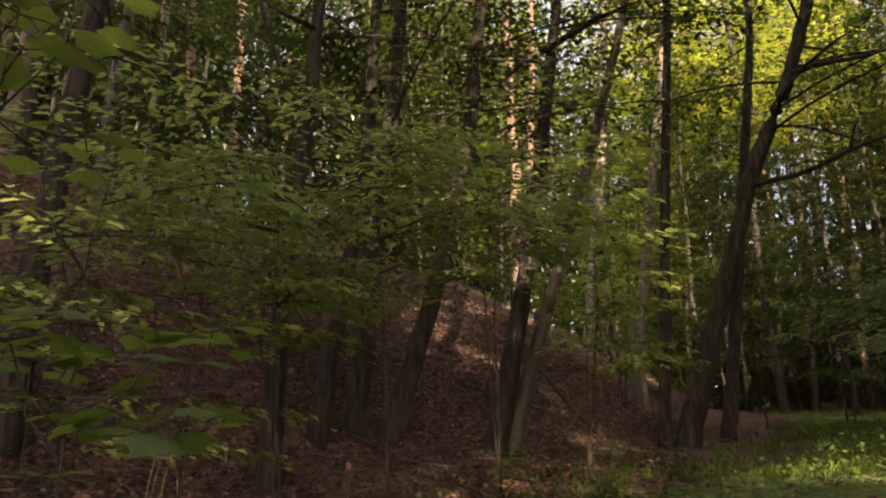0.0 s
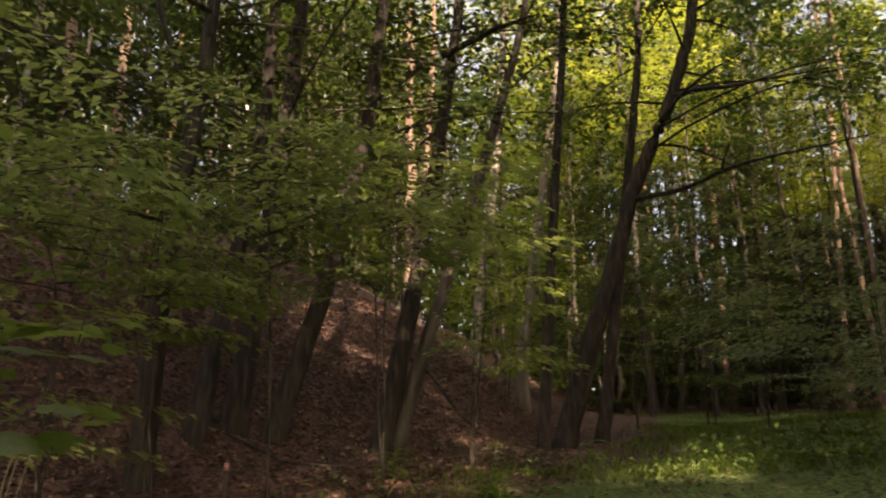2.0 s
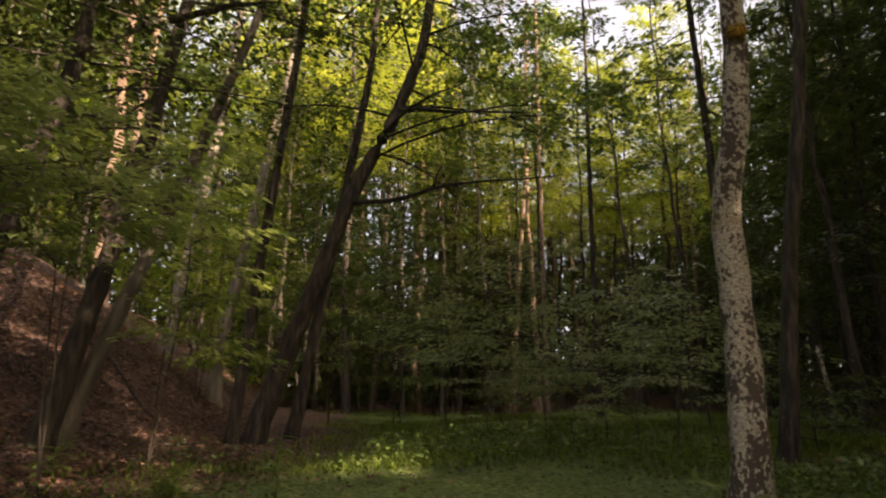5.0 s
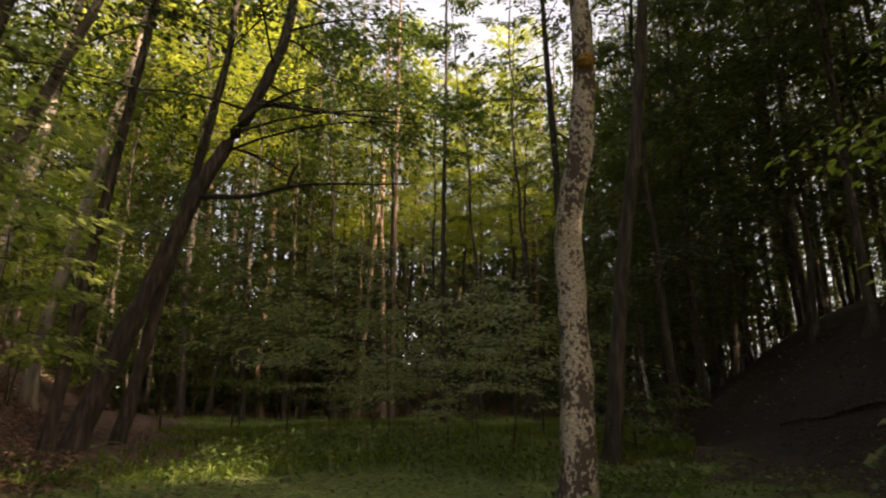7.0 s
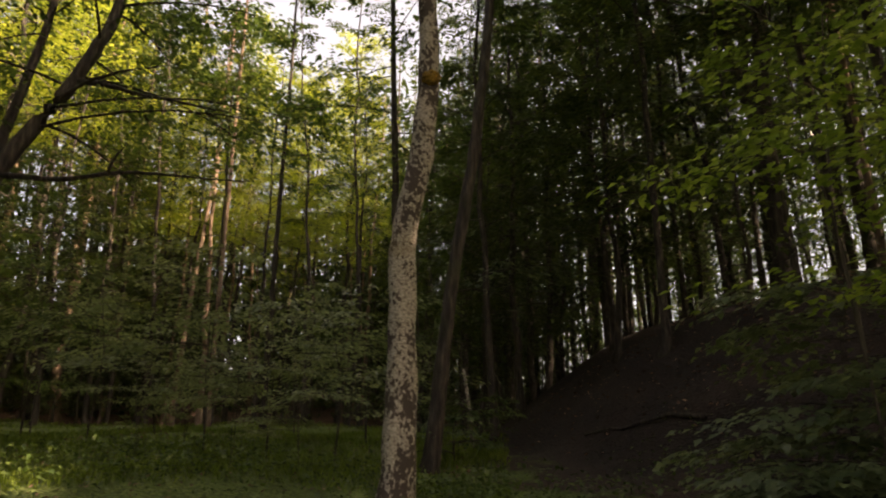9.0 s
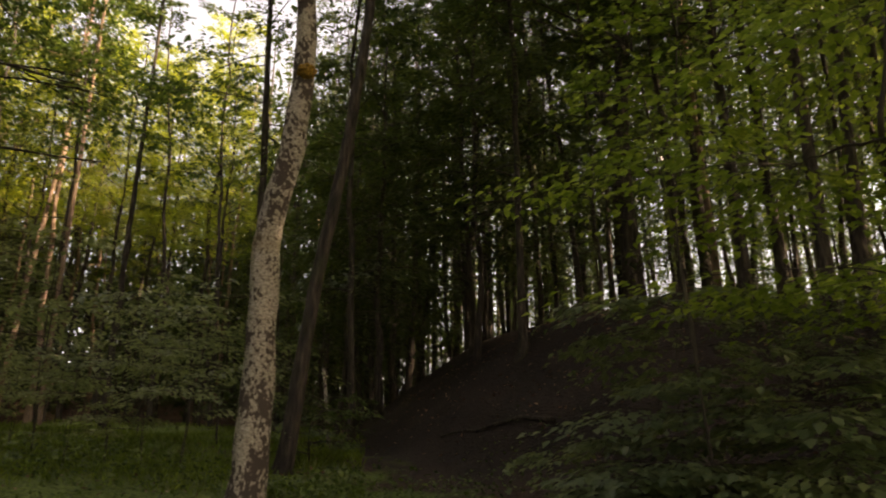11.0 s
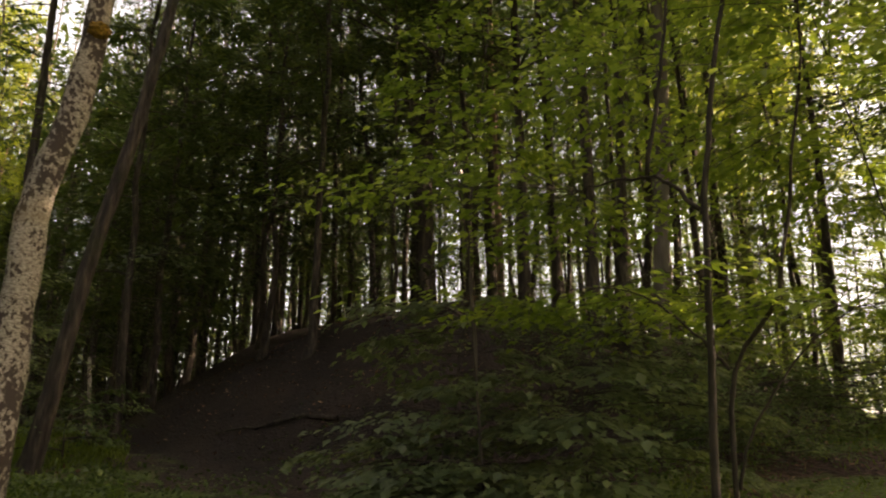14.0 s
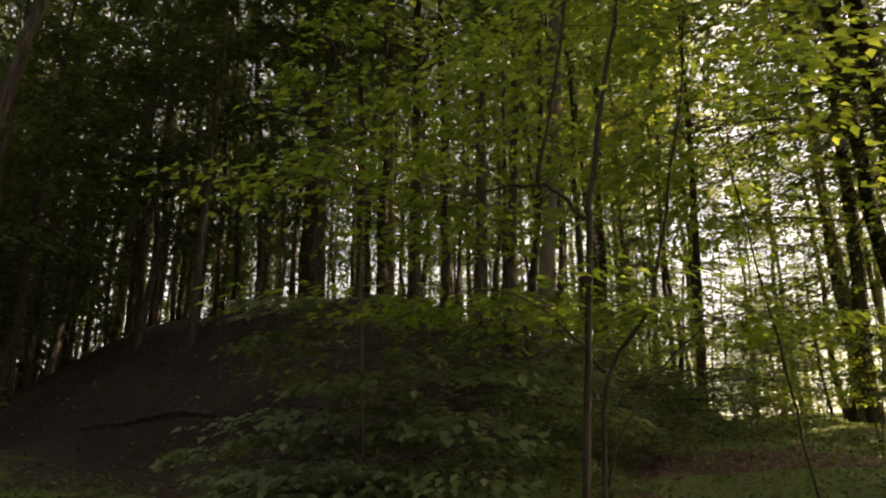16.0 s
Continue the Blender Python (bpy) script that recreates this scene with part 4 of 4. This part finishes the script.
# leafy bush at the mound's foot
for x, y, seed, n, top, reach in ((5.9, 0.1, 350, 24, 1.75, 1.15), (5.3, -0.75, 351, 24, 1.1, 1.1), (5.0, 0.25, 357, 16, 0.5, 0.95)):
    shrub("maple_bush", x, y, "dark leafy maple bush at the foot of the mound", seed, n, 0.1, top, reach, 150, 0.078, M_LEAF_DIM, wide=0.38, face=270, turn_sd=1.3, lift=0.18, droop=0.25, flat=0.016, calm=0.12, clumps=6)
shrub("bramble_shrub", *at(119, 14), "sunny yellow-green shrub beside the track", 352, 24, 0.3, 2.2, 1.2, 90, 0.08, M_LEAF_LIGHT)
shrub("bramble_shrub", *at(127, 10), "leafy green shrub beside the track", 353, 24, 0.3, 2.6, 1.3, 90, 0.08, M_LEAF)
slope = shrub("bramble_shrub", *at(104, 7.2), "low tangled undergrowth on the side of the mound", 355, 20, 0.1, 0.8, 0.95, 80, 0.055, M_LEAF, group="undergrowth on the mound")
for az, d, turn, size in ((108, 7.6, 40, 0.8), (110.5, 8.8, 100, 1.1), (106, 9.4, 170, 1.25), (113, 10.2, 230, 1.3), (100, 8.4, 290, 0.9), (109, 11.5, 20, 1.5), (115.5, 12.2, 75, 1.4), (103, 11.2, 130, 1.3), (96, 9.2, 200, 1.0), (112, 7.4, 310, 0.7), (117, 9.0, 250, 0.8)):
    x, y = at(az, d)
    copy_thing(slope, pose(x, y, height(x, y), 0, 0, turn)).scale = (size, size, size)
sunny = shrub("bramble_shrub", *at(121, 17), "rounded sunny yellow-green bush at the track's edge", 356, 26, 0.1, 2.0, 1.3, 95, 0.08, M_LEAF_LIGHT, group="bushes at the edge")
for az, d, turn, size in ((116, 19, 60, 1.2), (124, 20, 150, 1.3), (112, 17, 240, 1.0), (127.5, 16, 320, 1.0)):
    x, y = at(az, d)
    copy_thing(sunny, pose(x, y, height(x, y), 0, 0, turn)).scale = (size, size, size)
shrub("bramble_shrub", *at(60, 8.6), "low dark shrub beside the leaning trunk", 354, 16, 0.1, 0.8, 0.8, 80, 0.06, M_LEAF)


# ---- near maple seedlings with large leaves ----
def maple_leaf(name, seed):
    """A lobed leaf blade, 1 long, curling down at its tips."""
    rng = np.random.default_rng(seed)
    bm = bmesh.new()
    rim = []
    lobes = ((-152, 0.36), (-120, 0.58), (-96, 0.54), (-66, 0.80), (-52, 0.82), (-36, 0.64), (-13, 0.84), (0, 0.98), (13, 0.84), (36, 0.64), (52, 0.82), (66, 0.80), (96, 0.54), (120, 0.58), (152, 0.36))
    for a, r in lobes:
        r *= 0.62 * rng.uniform(0.93, 1.07)
        x, y = math.sin(radians(a)) * r, 0.3 + math.cos(radians(a)) * r
        rim.append(bm.verts.new((x, y, -0.28 * (x * x + (y - 0.3) ** 2) + rng.normal(0, 0.012))))
    mid = bm.verts.new((0, 0.3, 0.03))
    base = bm.verts.new((0, 0.05, 0.0))
    for a, c in zip(rim, rim[1:]):
        bm.faces.new((mid, c, a))
    bm.faces.new((mid, rim[0], base))
    bm.faces.new((mid, base, rim[-1]))
    me = bpy.data.meshes.new(name)
    bm.to_mesh(me)
    bm.free()
    me.materials.append(M_MAPLE)
    me.polygons.foreach_set("use_smooth", [True] * len(me.polygons))
    return me


def maple_material():
    m, n, l, b = material("maple_leaf_blade", 0.45)
    b.inputs["Specular IOR Level"].default_value = 0.4
    rnd = n.new("ShaderNodeObjectInfo").outputs["Random"]
    col = ramp(n, [(0.0, (0.10, 0.14, 0.065)), (0.6, (0.14, 0.185, 0.09)), (1.0, (0.18, 0.23, 0.11))])
    l.new(rnd, col.inputs["Fac"])
    co = n.new("ShaderNodeTexCoord").outputs["Object"]
    vein = noise_at(n, l, co, 7.0, 4)
    tone = ramp(n, [(0.3, (0.75, 0.8, 0.75)), (0.7, (1.15, 1.12, 1.0))])
    l.new(vein.outputs["Fac"], tone.inputs["Fac"])
    out = mixed(n, l, 1.0, col.outputs["Color"], tone.outputs["Color"], "MULTIPLY")
    l.new(out, b.inputs["Base Color"])
    tr = n.new("ShaderNodeBsdfTranslucent")
    l.new(mixed(n, l, 1.0, out, (1.8, 1.7, 0.6), "MULTIPLY"), tr.inputs["Color"])
    mx = n.new("ShaderNodeMixShader")
    mx.inputs[0].default_value = 0.5
    l.new(b.outputs[0], mx.inputs[1])
    l.new(tr.outputs[0], mx.inputs[2])
    l.new(mx.outputs[0], n["Material Output"].inputs["Surface"])
    return m


M_MAPLE = maple_material()
BLADES = [maple_leaf("leaf", 400 + i) for i in range(4)]


def seedling(x, y, label, seed, whorls, leaf):
    """Thin stem with whorls of long-stalked lobed leaves. whorls: (dx, dy, z, leaves, size)."""
    rng = np.random.default_rng(seed)
    z0 = height(x, y)
    root = tagged(new("maple_seedling"), label, "sapling")
    root.location = (x, y, z0)
    for dx, dy, z, count, size in whorls:
        tip = np.array((dx, dy, z - z0))
        main = np.array((whorls[0][0], whorls[0][1], whorls[0][2] - z0))
        foot = np.array((dx * 0.3, dy * 0.3, -0.1)) if z == whorls[0][2] else main * rng.uniform(0.72, 0.95)
        bend = (tip + foot) / 2 + (rng.normal(0, 0.04), rng.normal(0, 0.04), 0)
        part("stem", plain_mesh("stem", *tube((foot, bend, tip), (0.0035, 0.003, 0.002), 6), M_TWIG), root)
        a0 = rng.uniform(0, 360)
        for i in range(count):
            a = radians(a0 + i * 360 / count + rng.normal(0, 14))
            out = np.array((math.sin(a), math.cos(a), rng.uniform(-0.25, 0.25)))
            reach = rng.uniform(0.05, 0.12)
            p = tip + out * reach + (0, 0, rng.normal(0, 0.02))
            part("stalk", plain_mesh("stalk", *tube((tip, (tip + p) / 2 + (0, 0, 0.008), p), (0.0022, 0.0018, 0.0015), 4), M_TWIG), root)
            ob = part("leaf", BLADES[int(rng.integers(0, 4))], root)
            s = size * leaf * rng.uniform(0.75, 1.15)
            ob.matrix_basis = Matrix.Translation(p) @ Euler((radians(rng.normal(-5, 7)), radians(rng.normal(0, 8)), -a)).to_matrix().to_4x4() @ Matrix.Scale(s, 4)
    return root


seedling(-0.82, 1.71, "maple seedling with large lobed leaves close to the camera", 410, [(-0.05, -0.03, 1.65, 8, 1.0), (0.13, -0.05, 1.56, 8, 1.1), (0.15, 0.17, 1.65, 7, 1.0), (0.23, -0.12, 1.42, 8, 1.2), (-0.18, 0.02, 1.57, 8, 1.1), (0.08, -0.07, 1.42, 7, 1.0), (-0.20, 0.12, 1.45, 8, 1.0), (0.23, 0.09, 1.65, 5, 1.0), (-0.12, -0.18, 1.59, 7, 1.0), (-0.17, 0.02, 1.28, 7, 0.9)], 0.112)
seedling(-0.98, 1.27, "taller maple sapling with bright lobed leaves", 411, [(0.07, 0.05, 2.26, 6, 1.0), (0.16, 0.11, 2.35, 4, 1.0), (0.03, 0.14, 2.23, 4, 0.9), (0.16, 0.22, 2.05, 4, 0.9), (0.02, 0.26, 2.04, 3, 0.8), (0.10, -0.05, 2.17, 4, 1.1)], 0.115)


# ---- herbs, grass and fallen leaves ----
def scatter(rng, n, az0, az1, d0, d1):
    az = np.radians(rng.uniform(az0, az1, n))
    d = np.sqrt(rng.uniform(d0 * d0, d1 * d1, n))
    xy = np.column_stack((np.sin(az) * d, np.cos(az) * d))
    z, s, k = land(xy)
    return xy, z, s, k


def make_litter():
    rng = np.random.default_rng(501)
    sets = [scatter(rng, 42000, -40, 19, 4.6, 14), scatter(rng, 9000, -40, 19, 14, 24), scatter(rng, 2600, 60, 118, 6, 14), scatter(rng, 1800, 16, 62, 5, 14), scatter(rng, 1800, 105, 135, 5, 14)]
    P = []
    for i, (xy, z, s, k) in enumerate(sets):
        keep = np.maximum(s + 2.3, k) > rng.uniform(0, 1.5, len(z)) if i < 3 else np.full(len(z), True)
        P.append(np.column_stack((xy, z + rng.uniform(0.008, 0.035, len(z))))[keep])
    P = np.concatenate(P)
    n = len(P)
    way = rng.normal(0, 1, (n, 3)) * (1, 1, 0.3)
    up = np.array((0, 0, 1.0)) + rng.normal(0, 0.38, (n, 3))
    ob = new("leaf_litter", leaf_mesh("leaf_litter", P, way, up, rng.uniform(0.035, 0.075, n), M_LITTER, 0.33))
    tagged(ob, "rust-brown fallen beech leaves covering the banks", "leaf litter", kind="stuff")


def make_grass():
    rng = np.random.default_rng(502)
    sets = [scatter(rng, 40000, 13, 64, 6.5, 15), scatter(rng, 20000, 16, 62, 15, 25), scatter(rng, 13000, 104, 136, 5, 18), scatter(rng, 3000, -6, 14, 5.2, 9)]
    P = []
    for xy, z, s, k in sets:
        clump = np.sin(xy[:, 0] * 2.3 + 1.7 * np.sin(xy[:, 1] * 1.9)) + np.sin(xy[:, 1] * 2.9 + xy[:, 0])
        keep = (s < rng.uniform(-2.4, -0.6, len(z))) & (k < 0.3) & (clump > rng.uniform(-2.2, 1.2, len(z)))
        P.append(np.column_stack((xy, z))[keep])
    P = np.concatenate(P)
    n = len(P)
    way = np.array((0, 0, 1.0)) + rng.normal(0, 0.4, (n, 3)) * (1, 1, 0.2)
    ob = new("grass", leaf_mesh("grass", P, way, rng.normal(0, 1, (n, 3)), rng.uniform(0.05, 0.15, n) * np.where(P[:, 1] < 0, 0.62, 1.0), M_GRASS, 0.045))
    tagged(ob, "soft green meadow grass in the hollow", "grass", kind="stuff")


def make_herbs():
    rng = np.random.default_rng(503)
    sets = [scatter(rng, 11000, 12, 64, 4.6, 7.4), scatter(rng, 6000, 60, 112, 4.6, 9), scatter(rng, 9000, 104, 136, 4.6, 11), scatter(rng, 3500, -4, 14, 5, 8), scatter(rng, 1500, -36, 14, 5, 12), scatter(rng, 6000, 92, 118, 6, 13)]
    P = []
    for i, (xy, z, s, k) in enumerate(sets):
        clump = np.sin(xy[:, 0] * 1.6 + 1.2 * np.sin(xy[:, 1] * 1.4)) + np.sin(xy[:, 1] * 1.9 + 0.7 * xy[:, 0])
        keep = (clump > rng.uniform(-1.6, 1.4, len(z))) & ((s < rng.uniform(-2.4, -0.5, len(z))) | (i >= 4)) & ((k < rng.uniform(-0.5, 1.2, len(z))) | (i == 5))
        tall = 0.04 + 0.14 * np.clip(clump + 1, 0, 2)
        P.append(np.column_stack((xy, z + rng.uniform(0.1, 1, len(z)) * tall))[keep])
    P = np.concatenate(P)
    n = len(P)
    way = rng.normal(0, 1, (n, 3)) * (1, 1, 0.45)
    up = np.array((0, 0, 1.0)) + rng.normal(0, 0.4, (n, 3))
    ob = new("ground_herbs", leaf_mesh("ground_herbs", P, way, up, rng.uniform(0.022, 0.06, n), M_HERB, 0.34))
    tagged(ob, "low leafy herbs carpeting the hollow", "herbs", kind="stuff")


make_litter()
make_grass()
make_herbs()


def blade(length, wide):
    """A lance-shaped leaf, arching down."""
    u = np.linspace(0, 1, 6)
    w = wide * np.sin(np.pi * np.clip(u * 0.93 + 0.05, 0, 1)) ** 0.8
    v, f = [], []
    for a, c in zip(u, w):
        z = length * (0.25 * a - 0.6 * a * a)
        v += [(-c, length * a, z), (0, length * a, z - c * 0.3), (c, length * a, z)]
    for j in range(5):
        k = j * 3
        f += [(k, k + 1, k + 4, k + 3), (k + 1, k + 2, k + 5, k + 4)]
    return plain_mesh("leaf", v, f, M_FRESH)


M_FRESH = foliage("fresh_herb_leaf", (0.10, 0.17, 0.03), (0.13, 0.21, 0.04), (0.16, 0.24, 0.05), 0.4)


def herb_plant(x, y, tall, seed, label):
    rng = np.random.default_rng(seed)
    z0 = height(x, y)
    root = tagged(new("tall_herb"), label, "plant")
    root.location = (x, y, z0)
    part("stem", plain_mesh("stem", *tube(((0, 0, -0.05), (0.01, 0, tall * 0.5), (0.0, 0.01, tall)), (0.007, 0.005, 0.003), 6), M_FRESH), root)
    for i in range(16):
        u = (i + 2) / 17
        ob = part("leaf", blade(0.22 * (1.15 - 0.5 * u), 0.028), root)
        ob.matrix_basis = Matrix.Translation((0, 0, tall * u)) @ Euler((radians(rng.uniform(5, 35)), 0, i * 2.4 + rng.normal(0, 0.2))).to_matrix().to_4x4()
    return root


herb_plant(*at(20.3, 5.4), 0.5, 601, "bright green tall herb with drooping lance-shaped leaves")
herb_plant(*at(13.0, 5.6), 0.2, 602, "small green herb in the grass at the bank's foot")
herb_plant(*at(5.2, 6.2), 0.22, 603, "small green herb at the foot of the leafy bank")


def stake(x, y, top):
    z0 = height(x, y)
    root = tagged(new("wooden_stake"), "weathered wooden stake with a pinkish painted top", "stake")
    root.location = (x, y, z0)
    h = top - z0
    part("post", plain_mesh("post", *tube(((0, 0, -0.2), (0, 0, h * 0.5), (0.005, 0, h - 0.05)), (0.02, 0.019, 0.018), 8), M_BARK), root)
    m, n, l, b = material("faded_pink_paint", 0.7)
    co = n.new("ShaderNodeTexCoord").outputs["Object"]
    nz = noise_at(n, l, co, 60.0)
    col = ramp(n, [(0.35, (0.16, 0.075, 0.065)), (0.7, (0.27, 0.14, 0.12))])
    l.new(nz.outputs["Fac"], col.inputs["Fac"])
    l.new(col.outputs["Color"], b.inputs["Base Color"])
    part("painted_top", plain_mesh("painted_top", *tube(((0.005, 0, h - 0.05), (0.005, 0, h - 0.005), (0.005, 0, h)), (0.0195, 0.0195, 0.014), 8), m), root, "faded pink paint")


stake(*at(-7.3, 5.0), 1.30)


def fallen_branch(seed, az, d, length, turn, r=0.02):
    rng = np.random.default_rng(seed)
    x, y = at(az, d)
    pts = []
    for i in range(9):
        u = (i / 8 - 0.5) * length
        px, py = x + math.sin(radians(turn)) * u + rng.normal(0, 0.03), y + math.cos(radians(turn)) * u + rng.normal(0, 0.03)
        pts.append((px - x, py - y, height(px, py) + r * 0.9 + 0.02))
    ob = new("fallen_branch", plain_mesh("fallen_branch", *tube(pts, np.linspace(r, r * 0.35, 9), 7, rng, 0.1), M_BARK))
    ob.location = (x, y, 0)
    tagged(ob, "dead fallen branch lying on the leaf litter", "branch")


fallen_branch(701, -1.5, 7.0, 2.2, 115)
fallen_branch(702, 15, 9.2, 1.4, 60)
fallen_branch(703, -16, 8.0, 1.8, 40)
fallen_branch(704, 9, 10.0, 1.5, 150, 0.03)
fallen_branch(705, 74, 9.2, 2.0, 30, 0.03)
fallen_branch(706, 100, 9.0, 1.8, 80, 0.03)


# pale stem put in place of a sunlit slice of trunk
def dead_stem(x, y, z0, z1, dx, dy, r, label):
    ob = new("dead_stem", plain_mesh("dead_stem", *tube(((0, 0, height(x, y) - 0.2), (dx * 0.3, dy * 0.3, z0), (dx, dy, z1)), (r, r * 0.9, r * 0.7), 8), M_BIRCH))
    ob.location = (x, y, 0)
    tagged(ob, label, "dead stem")


dead_stem(10.53, 5.75, 2.1, 2.9, -0.07, 0.12, 0.035, "short pale stem behind the birch, standing in for a sunlit slice of trunk")


def lichen(at_point, r):
    """A crusty orange patch on the birch's bark."""
    bm = bmesh.new()
    bmesh.ops.create_icosphere(bm, subdivisions=3, radius=1.0)
    for v in bm.verts:
        v.co *= 1 + 0.35 * noise.noise(v.co * 2.3)
        v.co = Vector((v.co.x * r, v.co.y * r, v.co.z * r * 0.75))
    me = bpy.data.meshes.new("lichen_patch")
    bm.to_mesh(me)
    bm.free()
    m, n, l, b = material("orange_lichen", 0.95)
    nz = noise_at(n, l, n.new("ShaderNodeTexCoord").outputs["Object"], 50.0)
    col = ramp(n, [(0.35, (0.12, 0.075, 0.012)), (0.7, (0.36, 0.20, 0.03))])
    l.new(nz.outputs["Fac"], col.inputs["Fac"])
    l.new(col.outputs["Color"], b.inputs["Base Color"])
    me.materials.append(m)
    birch = next(o for o in scene.objects if o.name == "birch_tree")
    ob = part("lichen_patch", me, birch, "crusty orange lichen")
    ob.location = Vector(at_point) - birch.location


lichen(LICHEN_AT, 0.075)


def grass_stalk(x, y, tip, seed):
    """A pale dry stalk, bent over at its head."""
    rng = np.random.default_rng(seed)
    z0 = height(x, y)
    u = np.linspace(0, 1, 9)
    pts = np.column_stack((tip[0] * u ** 2, tip[1] * u ** 2, -0.05 + (tip[2] - z0) * np.sin(u * 1.65) / math.sin(1.65)))
    ob = new("grass_stalk", plain_mesh("grass_stalk", *tube(pts, np.linspace(0.0022, 0.001, 9), 5), M_STRAW))
    ob.location = (x, y, z0)
    tagged(ob, "thin pale dry grass stalk bent over", "grass", "dry stalks")


M_STRAW = bark("dry_straw", [(0.3, (0.25, 0.21, 0.14)), (0.7, (0.42, 0.37, 0.26))], 0.0, fine=40.0, deep=0.1)
for i, (az, d, dx, z) in enumerate(((-22.6, 1.9, 0.09, 1.50), (-22.2, 1.92, 0.07, 1.44), (-21.8, 1.95, 0.10, 1.47))):
    grass_stalk(*at(az, d), (dx, 0.02, z), 800 + i)
